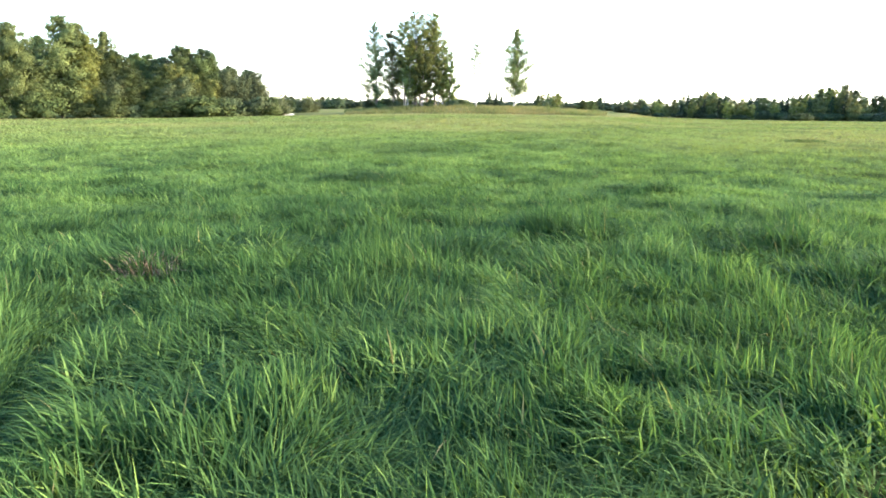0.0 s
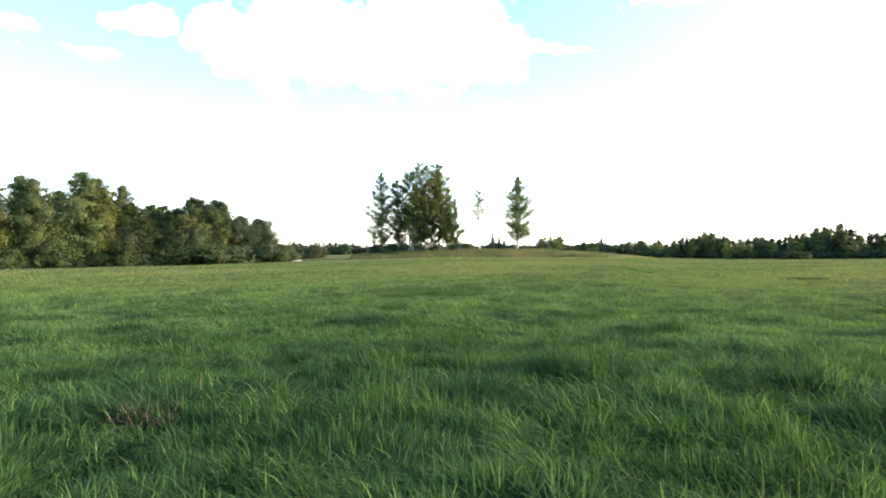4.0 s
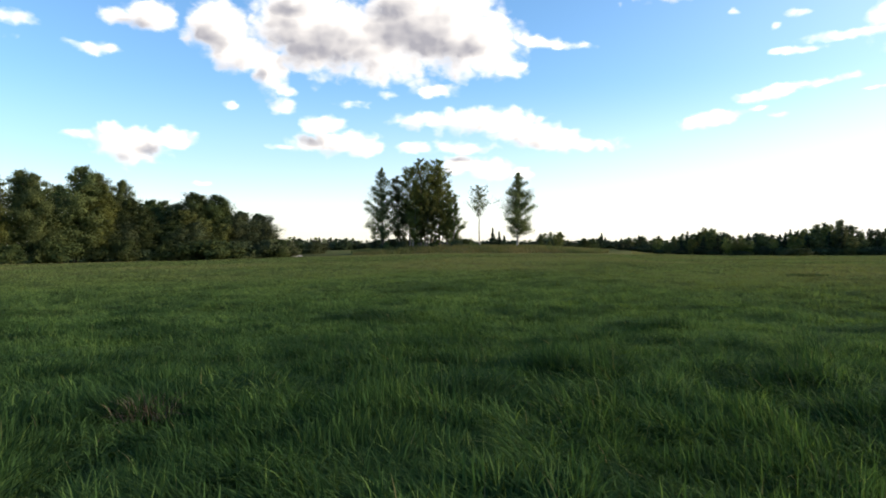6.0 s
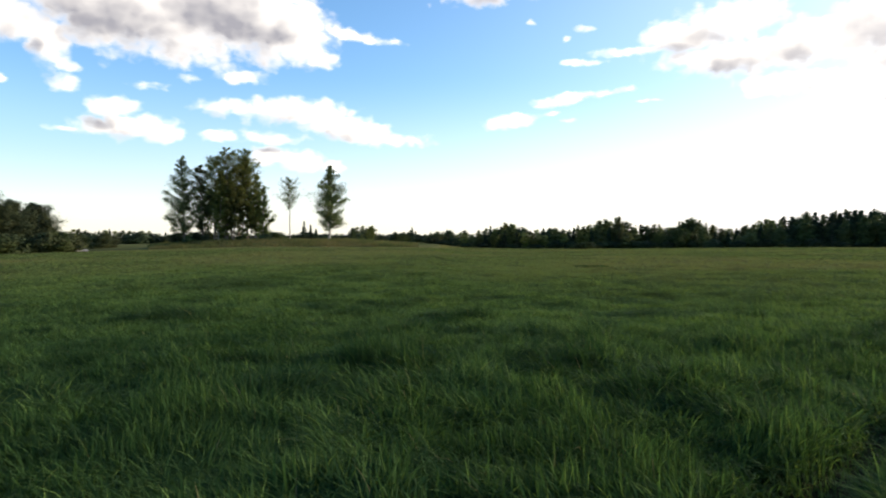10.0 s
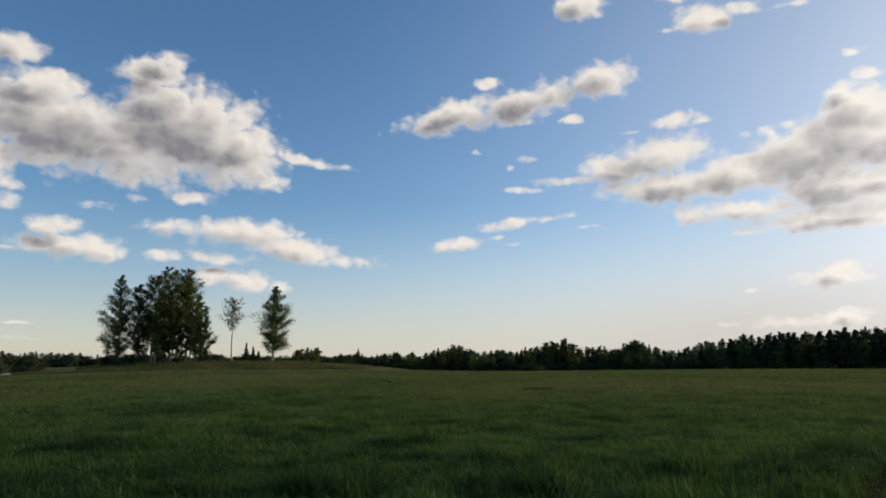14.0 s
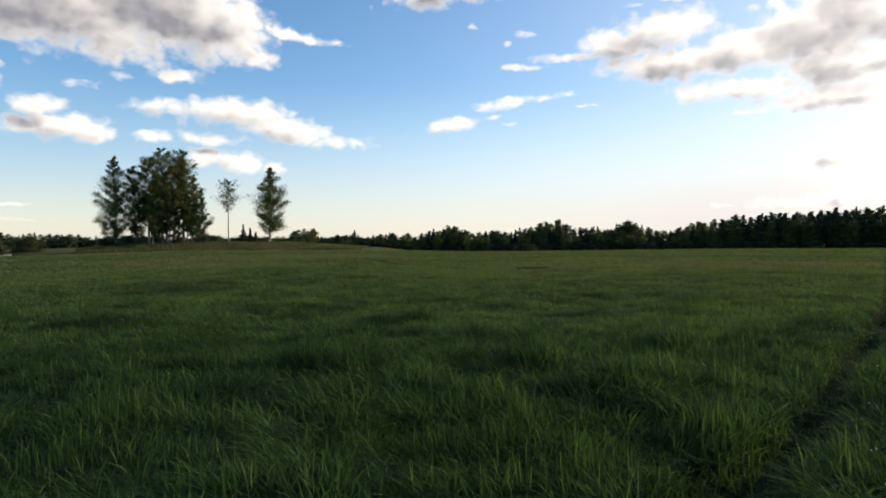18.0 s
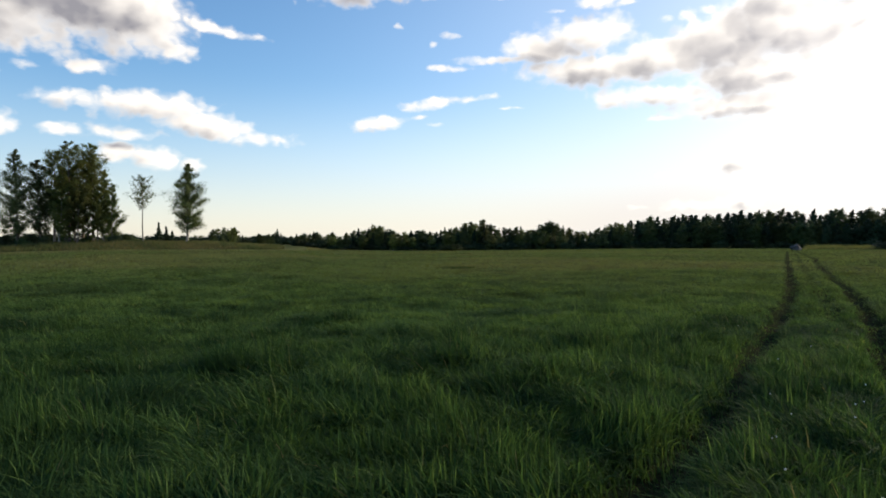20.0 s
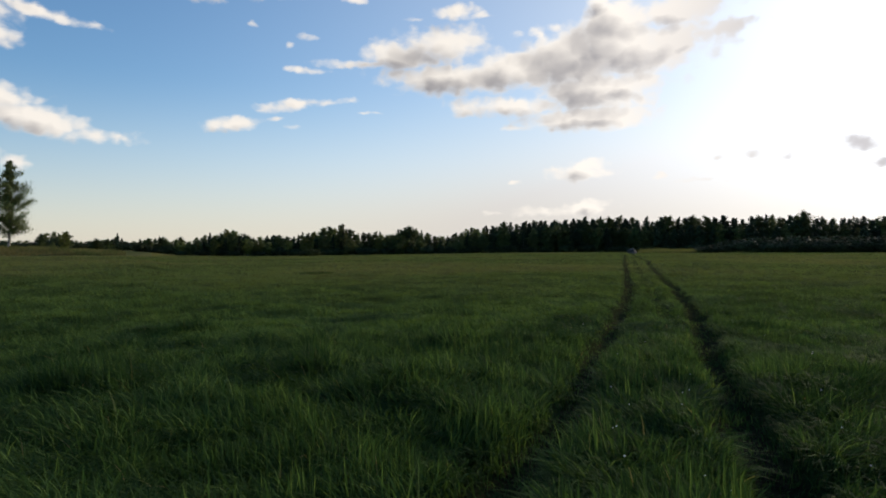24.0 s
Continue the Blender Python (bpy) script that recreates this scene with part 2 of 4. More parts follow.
# thin veil of high haze round the sun and along the horizon
veil = wmath("ADD", wmath("POWER", wramp(to_sun, 0.0, 80.0, 1.0, 0.0), 1.7), wmath("MULTIPLY", wramp(sky_height, 0.0, 14.0, 1.0, 0.0), wramp(to_sun, 20.0, 105.0, 0.8, 0.6)), clamp=True)
veil_light = wvec("SCALE", wmix(wramp(sky_height, 0.5, 8.0), (5.7, 5.35, 4.9), wmix(wramp(to_sun, 40.0, 100.0), (5.8, 5.95, 6.2), (3.2, 3.9, 4.9))), None)
wl.new(glare_lit, veil_light.node.inputs["Scale"])
deep_sky = wnode("ShaderNodeHueSaturation")
deep_sky.inputs["Saturation"].default_value = 1.09
deep_sky.inputs["Value"].default_value = 1.22
wl.new(sky.outputs[0], deep_sky.inputs["Color"])
wl.new(wmix(cover, wmix(veil, deep_sky.outputs[0], veil_light), cloud_glare), background.inputs["Color"])
wl.new(background.outputs[0], wnode("ShaderNodeOutputWorld").inputs["Surface"])

sun_way = Vector((math.sin(radians(SUN_TURN)) * math.cos(radians(SUN_HEIGHT)), math.cos(radians(SUN_TURN)) * math.cos(radians(SUN_HEIGHT)), math.sin(radians(SUN_HEIGHT))))
sun_lamp = bpy.data.lights.new("sun", "SUN")
sun_lamp.energy, sun_lamp.angle, sun_lamp.color = 2.7, radians(0.6), (1.0, 0.84, 0.62)
sun = new("sun", sun_lamp)
sun.matrix_basis = Matrix.Translation(sun_way * 400) @ sun_way.to_track_quat("Z", "Y").to_matrix().to_4x4()


# ---- materials ----
class Mat:
    """A small wrapper round one node material."""

    def __init__(self, name):
        self.m = bpy.data.materials.new(name)
        self.m.use_nodes = True
        self.nodes, self.links = self.m.node_tree.nodes, self.m.node_tree.links
        self.nodes.clear()
        self.out = self.nodes.new("ShaderNodeOutputMaterial")

    def node(self, kind, **settings):
        return set_up(self.nodes.new(kind), **settings)

    def noise(self, scale, detail=4.0, rough=0.55, stretch=None):
        n = self.node("ShaderNodeTexNoise")
        n.inputs["Scale"].default_value = scale
        n.inputs["Detail"].default_value = detail
        n.inputs["Roughness"].default_value = rough
        c = self.node("ShaderNodeTexCoord").outputs["Object"]
        if stretch:
            v = self.node("ShaderNodeVectorMath", operation="MULTIPLY")
            self.links.new(c, v.inputs[0])
            v.inputs[1].default_value = stretch
            c = v.outputs[0]
        self.links.new(c, n.inputs["Vector"])
        return n.outputs[0]

    def ramp(self, value, lo, hi, to_lo=0.0, to_hi=1.0):
        n = self.node("ShaderNodeMapRange", interpolation_type="SMOOTHSTEP")
        self.links.new(value, n.inputs[0])
        for i, v in enumerate((lo, hi, to_lo, to_hi)):
            n.inputs[i + 1].default_value = v
        return n.outputs[0]

    def mix(self, fac, a, b):
        n = self.node("ShaderNodeMix", data_type="RGBA")
        if isinstance(fac, float):
            n.inputs[0].default_value = fac
        else:
            self.links.new(fac, n.inputs[0])
        for socket, value in ((n.inputs[6], a), (n.inputs[7], b)):
            if isinstance(value, tuple):
                socket.default_value = (*value, 1)
            else:
                self.links.new(value, socket)
        return n.outputs[2]

    def attribute(self, name):
        return self.node("ShaderNodeAttribute", attribute_name=name).outputs["Fac"]

    def random(self):
        return self.node("ShaderNodeObjectInfo").outputs["Random"]

    def surface(self, colour, rough=0.8, bump=None, strength=0.3, distance=0.02, through=0.0, gloss=0.3, glow=None):
        p = self.node("ShaderNodeBsdfPrincipled")
        if isinstance(colour, tuple):
            p.inputs["Base Color"].default_value = (*colour, 1)
        else:
            self.links.new(colour, p.inputs["Base Color"])
        p.inputs["Roughness"].default_value = rough
        p.inputs["Specular IOR Level"].default_value = gloss
        if bump is not None:
            b = self.node("ShaderNodeBump")
            b.inputs["Strength"].default_value = strength
            b.inputs["Distance"].default_value = distance
            self.links.new(bump, b.inputs["Height"])
            self.links.new(b.outputs[0], p.inputs["Normal"])
        last = p.outputs[0]
        if through:
            leaf = self.node("ShaderNodeBsdfTranslucent")
            if isinstance(colour, tuple):
                leaf.inputs["Color"].default_value = (*colour, 1)
            elif glow:
                shone = self.node("ShaderNodeVectorMath", operation="MULTIPLY")
                self.links.new(colour, shone.inputs[0])
                shone.inputs[1].default_value = glow
                self.links.new(shone.outputs[0], leaf.inputs["Color"])
            else:
                self.links.new(colour, leaf.inputs["Color"])
            both = self.node("ShaderNodeMixShader")
            both.inputs[0].default_value = through
            self.links.new(last, both.inputs[1])
            self.links.new(leaf.outputs[0], both.inputs[2])
            last = both.outputs[0]
        self.links.new(last, self.out.inputs["Surface"])
        return self.m


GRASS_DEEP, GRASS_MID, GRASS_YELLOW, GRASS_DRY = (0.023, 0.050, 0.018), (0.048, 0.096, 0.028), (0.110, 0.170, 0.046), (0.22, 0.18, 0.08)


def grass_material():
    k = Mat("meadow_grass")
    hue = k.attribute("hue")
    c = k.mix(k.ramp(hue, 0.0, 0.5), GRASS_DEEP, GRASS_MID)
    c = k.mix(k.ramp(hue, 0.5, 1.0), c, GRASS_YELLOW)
    c = k.mix(k.attribute("dry"), c, GRASS_DRY)
    return k.surface(c, 0.75, through=0.36, gloss=0.045, glow=(1.15, 1.15, 0.7))


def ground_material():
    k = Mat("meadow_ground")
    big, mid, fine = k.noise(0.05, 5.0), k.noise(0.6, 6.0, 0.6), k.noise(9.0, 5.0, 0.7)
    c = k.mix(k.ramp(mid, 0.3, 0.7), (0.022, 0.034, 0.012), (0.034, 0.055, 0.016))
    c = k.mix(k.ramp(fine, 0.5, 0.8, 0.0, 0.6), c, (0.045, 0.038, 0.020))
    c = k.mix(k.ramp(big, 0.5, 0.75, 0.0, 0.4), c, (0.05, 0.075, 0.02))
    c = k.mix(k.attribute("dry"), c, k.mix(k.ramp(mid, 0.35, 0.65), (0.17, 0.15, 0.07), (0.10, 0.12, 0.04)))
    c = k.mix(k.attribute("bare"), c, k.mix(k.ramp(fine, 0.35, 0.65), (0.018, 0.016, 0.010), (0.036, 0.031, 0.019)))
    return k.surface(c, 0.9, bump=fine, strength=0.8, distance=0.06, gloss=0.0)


def leaf_material(name, dark, light, through=0.35):
    k = Mat(name)
    patch = k.noise(0.7, 3.0)
    c = k.mix(k.ramp(patch, 0.3, 0.7), dark, light)
    c = k.mix(k.ramp(k.node("ShaderNodeNewGeometry").outputs["Random Per Island"], 0.5, 1.0, 0.0, 0.22), c, light)
    v = k.node("ShaderNodeHueSaturation")
    k.links.new(c, v.inputs["Color"])
    k.links.new(k.ramp(k.random(), 0.0, 1.0, 0.75, 1.25), v.inputs["Value"])
    k.links.new(k.ramp(k.random(), 0.0, 1.0, 0.485, 0.512), v.inputs["Hue"])
    return k.surface(v.outputs[0], 0.6, through=through, gloss=0.06)


def bark_material(name, light, dark, share):
    k = Mat(name)
    rings = k.noise(3.0, 5.0, 0.6, (1.0, 1.0, 2.2))
    c = k.mix(k.ramp(rings, share - 0.06, share + 0.06), dark, light)
    c = k.mix(k.ramp(k.noise(14.0, 4.0), 0.4, 0.75, 0.0, 0.5), c, dark)
    return k.surface(c, 0.85, bump=rings, strength=0.6, distance=0.03, gloss=0.15)


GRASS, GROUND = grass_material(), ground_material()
LEAF_BIRCH = leaf_material("birch_leaves", (0.078, 0.100, 0.028), (0.190, 0.212, 0.058), 0.5)
LEAF_ASPEN = leaf_material("aspen_leaves", (0.054, 0.070, 0.027), (0.130, 0.148, 0.052), 0.48)
LEAF_ALDER = leaf_material("alder_leaves", (0.030, 0.048, 0.018), (0.082, 0.106, 0.034), 0.4)
LEAF_WILLOW = leaf_material("willow_leaves", (0.046, 0.062, 0.030), (0.100, 0.116, 0.050), 0.4)
LEAF_OLIVE = leaf_material("turning_leaves", (0.066, 0.080, 0.024), (0.128, 0.138, 0.040), 0.4)
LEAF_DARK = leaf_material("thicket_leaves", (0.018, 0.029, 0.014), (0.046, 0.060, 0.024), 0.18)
NEEDLE = leaf_material("spruce_needles", (0.016, 0.030, 0.016), (0.034, 0.052, 0.024), 0.15)
BARK_BIRCH = bark_material("birch_bark", (0.34, 0.31, 0.27), (0.09, 0.075, 0.06), 0.45)
BARK_GREY = bark_material("grey_bark", (0.22, 0.19, 0.15), (0.09, 0.07, 0.055), 0.5)


# ---- the lie of the land ----
EDGE_TURN = (-180, -100, -73, -59, -45, -33, -23, -17.5, -15, -10, -1, 9, 13, 22, 33, 50, 180)
EDGE_DIP = (0.5, 0.5, 0.56, 0.65, 0.71, 0.89, 0.94, 0.87, 0.85, 0.80, 0.76, 0.93, 1.02, 1.24, 1.37, 1.4, 0.5)
EDGE_FAR = (190, 190, 190, 190, 190, 190, 190, 185, 118, 118, 118, 118, 122, 122, 118, 118, 190)


def lattice_noise(x, y, scale, seed):
    """Smooth value noise in 0..1 for whole arrays."""
    x, y = np.asarray(x, float) / scale + 311.7 * seed, np.asarray(y, float) / scale + 97.3 * seed
    xi, yi = np.floor(x), np.floor(y)
    fx, fy = x - xi, y - yi
    fx, fy = fx * fx * (3 - 2 * fx), fy * fy * (3 - 2 * fy)

    def corner(a, b):
        s = np.sin(a * 127.1 + b * 311.7 + seed * 74.7) * 43758.5453
        return s - np.floor(s)

    top = corner(xi, yi) * (1 - fx) + corner(xi + 1, yi) * fx
    low = corner(xi, yi + 1) * (1 - fx) + corner(xi + 1, yi + 1) * fx
    return top * (1 - fy) + low * fy


def smooth(v, lo, hi):
    s = np.clip((v - lo) / (hi - lo), 0, 1)
    return s * s * (3 - 2 * s)


def polar(x, y):
    return np.degrees(np.arctan2(-np.asarray(x, float), np.asarray(y, float))), np.hypot(x, y)


RUTS = (
    ((-60.0, 0.0, 2.4, 4.0, 4.9, 7.4, 9.8, 15.7, 22.0, 40.2, 58.1, 110.0), (-38.0, 1.1, 2.7, 3.7, 4.2, 5.8, 7.3, 11.1, 15.4, 28.4, 41.2, 78.0), 1.0),
    ((-60.0, 0.0, 3.6, 5.1, 5.8, 7.5, 10.1, 14.5, 21.9, 37.3, 59.8, 110.0), (-40.0, -0.85, 1.35, 2.3, 2.8, 3.9, 5.5, 8.3, 13.3, 24.1, 39.6, 76.3), 1.0),
    ((9.0, 12.0, 16.5, 25.8, 46.2, 80.0), (5.2, 7.2, 10.5, 17.2, 31.6, 55.6), 0.45),
)


def rut_depth(x, y):
    """1 in the middle of a wheel rut, 0 beside it."""
    x, y = np.asarray(x, float), np.asarray(y, float)
    worn = np.zeros_like(x)
    for rx, ry, deep in RUTS:
        off = (y - np.interp(x, rx, ry)) * 0.81
        off = off + (lattice_noise(x, y, 0.9, 5) - 0.5) * 0.22
        half = 0.11 + 0.12 * lattice_noise(x, y, 2.3, 9) + 0.10 * smooth(-np.hypot(x, y), -9, -4)
        worn = np.maximum(worn, smooth(-np.abs(off), -half - 0.16, -half + 0.08) * smooth(x, rx[0], rx[0] + 4.0) * deep)
    return worn


def furrow_depth(x, y):
    """The narrow trodden line that runs up on the first view's near side."""
    fx = np.interp(y, (2.0, 3.2, 4.1, 4.7, 5.2, 6.0), (-1.9, -2.24, -2.6, -2.67, -2.45, -2.6))
    return smooth(-np.abs(np.asarray(x) - fx), -0.3, -0.05) * smooth(y, 1.0, 2.0) * smooth(-np.asarray(y), -6.0, -5.0)


def mound(x, y):
    """The height of the low bank under the clump of trees."""
    turn, far = polar(x, y)
    along = np.where(turn > -1, (turn + 1) / 9.5, (turn + 1) / -13.0)
    ripple = 0.85 + 0.3 * lattice_noise(x, y, 6.0, 3)
    return 1.05 * np.clip(1 - along ** 2, 0, 1) * smooth(far, 117.5, 122.5) * smooth(-far, -170, -140) * ripple * (np.abs(turn) < 20)


def land(x, y):
    x, y = np.asarray(x, float), np.asarray(y, float)
    turn, far = polar(x, y)
    edge = np.interp(turn, EDGE_TURN, EDGE_FAR)
    drop = EYE - edge * np.tan(np.radians(np.interp(turn, EDGE_TURN, EDGE_DIP)))
    z = drop * np.clip((far - 15) / (edge - 15), 0, 1.0)
    z = z + 0.10 * (lattice_noise(x, y, 9.0, 1) - 0.5) * smooth(far, 4, 14) + (0.10 * (lattice_noise(x, y, 1.7, 2) - 0.5) + 0.06 * (lattice_noise(x, y, 0.75, 6) - 0.5)) * smooth(-far, -70, -25) * smooth(far, 2, 6)
    return z + mound(x, y) - 0.11 * rut_depth(x, y) - 0.05 * furrow_depth(x, y)


def at(turn, far):
    """The point of the ground in that direction (degrees to the left) and distance."""
    x, y = -far * math.sin(radians(turn)), far * math.cos(radians(turn))
    return Vector((x, y, float(land(x, y))))


def dryness(x, y):
    turn, far = polar(x, y)
    edge = np.interp(turn, EDGE_TURN, EDGE_FAR)
    rim = smooth(far, edge - 12, edge - 4) * 0.8
    # seed heads, thickened with distance, which also brightens the far grass by colour
    seed_heads = smooth(far, 9, 55) * (0.24 + 0.26 * smooth(lattice_noise(x, y, 13.0, 7), 0.3, 0.8))
    clearing = smooth(far, 160, 168) * smooth(-turn, 55.0, 57.5) * smooth(turn, -66, -63) * 0.55
    rim = np.maximum(rim, clearing)
    return np.clip(np.maximum(rim, seed_heads) * (0.6 + 0.5 * lattice_noise(x, y, 3.0, 8)), 0, 0.9)


def mesh_from(name, verts, tris, material, **attributes):
    """A mesh out of triangles given as arrays, with values per vertex."""
    m = bpy.data.meshes.new(name)
    m.vertices.add(len(verts))
    m.vertices.foreach_set("co", np.ascontiguousarray(verts, np.float32).ravel())
    m.loops.add(len(tris) * 3)
    m.loops.foreach_set("vertex_index", np.ascontiguousarray(tris, np.int32).ravel())
    m.polygons.add(len(tris))
    m.polygons.foreach_set("loop_start", np.arange(0, len(tris) * 3, 3, dtype=np.int32))
    for key, values in attributes.items():
        m.attributes.new(key, "FLOAT", "POINT").data.foreach_set("value", np.ascontiguousarray(values, np.float32))
    m.materials.append(material)
    m.update(calc_edges=True)
    return m


def part(name, mesh, parent, label=""):
    ob = new(name, mesh)
    ob.parent = parent
    return tagged(ob, label)


def make_ground():
    turns = np.concatenate([np.linspace(-180, -86, 40, endpoint=False), np.linspace(-86, 46, 300, endpoint=False), np.linspace(46, 180, 50, endpoint=False)])
    rings = np.concatenate([np.geomspace(0.25, 30, 110), np.linspace(31, 200, 90), np.geomspace(205, 4500, 24)])
    a, r = np.meshgrid(np.radians(turns), rings)
    x, y = -r * np.sin(a), r * np.cos(a)
    z = land(x, y) - 0.02
    n, k = len(rings), len(turns)
    verts = np.concatenate([np.stack([x, y, z], -1).reshape(-1, 3), [[0, 0, float(land(0.0, 0.01)) - 0.02]]])
    i, j = np.meshgrid(np.arange(n - 1), np.arange(k), indexing="ij")
    p, q, s, t = i * k + j, i * k + (j + 1) % k, (i + 1) * k + (j + 1) % k, (i + 1) * k + j
    tris = np.concatenate([np.stack([p, s, q], -1).reshape(-1, 3), np.stack([p, t, s], -1).reshape(-1, 3)])
    hub = np.full(k, n * k)
    tris = np.concatenate([tris, np.stack([hub, np.arange(k), (np.arange(k) + 1) % k], -1)])
    fx, fy = verts[:, 0], verts[:, 1]
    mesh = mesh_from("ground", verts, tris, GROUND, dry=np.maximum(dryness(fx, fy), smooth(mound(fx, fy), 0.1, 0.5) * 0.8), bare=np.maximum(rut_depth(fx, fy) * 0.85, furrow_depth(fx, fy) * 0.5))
    mesh.shade_smooth()
    return tagged(new("ground", mesh), "broad level meadow ground with short green turf", "ground", kind="structure")


ground = make_ground()


# ---- grass ----
def blades(x, y, tall, wide, heading, bend, facing, hue, dry, steps, base=None):
    """Triangles of many tapered, bent blades; steps: pieces along each one."""
    n = len(x)
    z = land(x, y) if base is None else base
    levels = np.linspace(0, 1, steps + 1)
    rows = []
    side = np.stack([np.cos(facing), np.sin(facing), np.zeros(n)], -1)
    for s in levels:
        out = tall * bend * s ** 2.0
        up = tall * s * (1 - 0.5 * np.clip(bend, 0, 1.25) * s)
        mid = np.stack([x + np.cos(heading) * out, y + np.sin(heading) * out, z + up], -1)
        w = wide * (1 - s ** 2.6) * 0.5
        if s < 1:
            rows += [mid - side * w[:, None], mid + side * w[:, None]]
        else:
            rows.append(mid)
    verts = np.stack(rows, 1)
    per = verts.shape[1]
    local = []
    for s in range(steps - 1):
        local += [(2 * s, 2 * s + 1, 2 * s + 3), (2 * s, 2 * s + 3, 2 * s + 2)]
    local.append((per - 3, per - 2, per - 1))
    tris = (np.arange(n)[:, None, None] * per + np.array(local)[None]).reshape(-1, 3)
    return verts.reshape(-1, 3), tris, np.repeat(hue, per), np.repeat(dry, per)


def joined(groups):
    verts, tris, extra, at_vertex = [], [], [[], []], 0
    for v, t, *values in groups:
        verts.append(v)
        tris.append(t + at_vertex)
        at_vertex += len(v)
        for store, value in zip(extra, values):
            store.append(value)
    return np.concatenate(verts), np.concatenate(tris), np.concatenate(extra[0]), np.concatenate(extra[1])


# darker, ranker tufts: x, y, half width across the view
TUFTS = [(3.72, 9.18, 0.55), (-1.68, 14.8, 0.9), (3.72, 13.66, 0.4), (-2.56, 9.61, 0.3), (3.76, 5.94, 0.3), (21.5, 40.0, 1.6), (0.25, 6.9, 0.45), (1.6, 8.6, 0.6)]
tuft_rng = np.random.default_rng(11)
for _ in range(420):
    tuft_far = 10 ** tuft_rng.uniform(0.85, 1.95)
    tuft_turn = radians(tuft_rng.uniform(-85, 42))
    TUFTS.append((-tuft_far * math.sin(tuft_turn), tuft_far * math.cos(tuft_turn), tuft_rng.uniform(0.10, 0.42) * (0.5 + tuft_far / 25)))


def tuft_strength(x, y):
    s = np.zeros(len(x))
    turn = np.arctan2(-x, y)
    for tx, ty, half in TUFTS:
        near = np.abs(x - tx) + np.abs(y - ty) < half * 6
        if not near.any():
            continue
        dx, dy = x[near] - tx, y[near] - ty
        across = dx * np.cos(turn[near]) + dy * np.sin(turn[near])
        deep = -dx * np.sin(turn[near]) + dy * np.cos(turn[near])
        s[near] = np.maximum(s[near], np.exp(-(across / half) ** 2 - (deep / (half * 0.8)) ** 2))
    return s


def make_grass():
    rng = np.random.default_rng(4)
    out = []
    # nearest and farthest distance, blades in all, how steeply they thin out, width, pieces, on the far side of the camera
    for lo, hi, count, thin, width, steps, behind in (
        (1.9, 4.2, 42000, 0.6, 0.0105, 4, False), (4.2, 9, 130000, 1.0, 0.0105, 3, False), (9, 16, 190000, 1.2, 0.0105, 2, False), (16, 42, 380000, 1.4, 0.018, 1, False),
        (42, 117, 240000, 1.6, 0.05, 1, False), (117, 189, 70000, 1.0, 0.15, 1, False), (0.3, 1.9, 7000, 0.0, 0.014, 2, False),
        (0.3, 6, 24000, 0.4, 0.025, 2, True), (6, 40, 40000, 1.1, 0.06, 1, True), (40, 117, 30000, 1.3, 0.17, 1, True),
    ):
        u = rng.random(count)
        e = 2 - thin
        r = (lo ** e + u * (hi ** e - lo ** e)) ** (1 / e)
        a = np.radians(rng.uniform(-84, 44 if hi < 120 else -15.5, count))
        if behind:
            a = np.radians(rng.uniform(44, 276, count))
        x, y = -r * np.sin(a), r * np.cos(a)
        worn = rut_depth(x, y)
        keep = rng.random(count) > worn * 0.7
        keep &= rng.random(count) > furrow_depth(x, y) * 0.5
        x, y, r, worn = x[keep], y[keep], r[keep], worn[keep]
        n = len(x)
        clump, patch, broad = lattice_noise(x, y, 0.22, 21), lattice_noise(x, y, 0.7, 22), lattice_noise(x, y, 6.5, 23)
        tuft = tuft_strength(x, y)
        pocket = smooth(lattice_noise(x, y, 0.42, 26), 0.62, 0.85)
        sod = lattice_noise(x, y, 1.9, 27)
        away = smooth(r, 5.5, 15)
        mottled = smooth(lattice_noise(x, y, 0.95, 28), 0.55, 0.85) * away
        tall = (0.19 + 0.11 * clump + 0.11 * patch + 0.04 * broad) * (1 - away) + (0.08 + 0.05 * sod + 0.04 * patch + 0.05 * clump + 0.06 * mottled) * away
        tall *= rng.uniform(0.6, 1.35, n) * (1 + (0.5 + 0.6 * away) * tuft) * (1 - 0.7 * worn) * (1 - 0.4 * pocket * (1 - away))
        tall *= 1 - 0.45 * furrow_depth(x, y)
        heading = 2.6 + 2.6 * (lattice_noise(x, y, 0.7, 24) - 0.5) * 2 + rng.normal(0, 1.1, n)
        bend = np.clip(0.28 + 0.95 * lattice_noise(x, y, 0.5, 25) + rng.normal(0, 0.32, n) + 0.2 * away, 0.02, 1.6)
        facing = rng.uniform(0, math.pi, n)
        # hue climbs with distance from the camera: far grass is brightened by colour
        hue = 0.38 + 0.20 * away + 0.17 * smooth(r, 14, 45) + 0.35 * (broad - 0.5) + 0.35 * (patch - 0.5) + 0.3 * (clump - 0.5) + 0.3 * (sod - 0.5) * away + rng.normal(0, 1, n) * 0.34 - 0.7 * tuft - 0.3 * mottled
        dry = np.maximum(dryness(x, y), (rng.random(n) < 0.006) * rng.uniform(0.3, 0.8, n))
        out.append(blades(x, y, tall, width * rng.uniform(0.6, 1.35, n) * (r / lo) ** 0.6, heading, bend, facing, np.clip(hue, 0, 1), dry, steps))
    # rank dry growth on the bank
    count = 42000
    a, r = np.radians(rng.uniform(-15.5, 12, count)), rng.uniform(117, 142, count)
    x, y = -r * np.sin(a), r * np.cos(a)
    keep = mound(x, y) > 0.06
    x, y = x[keep], y[keep]
    n = len(x)
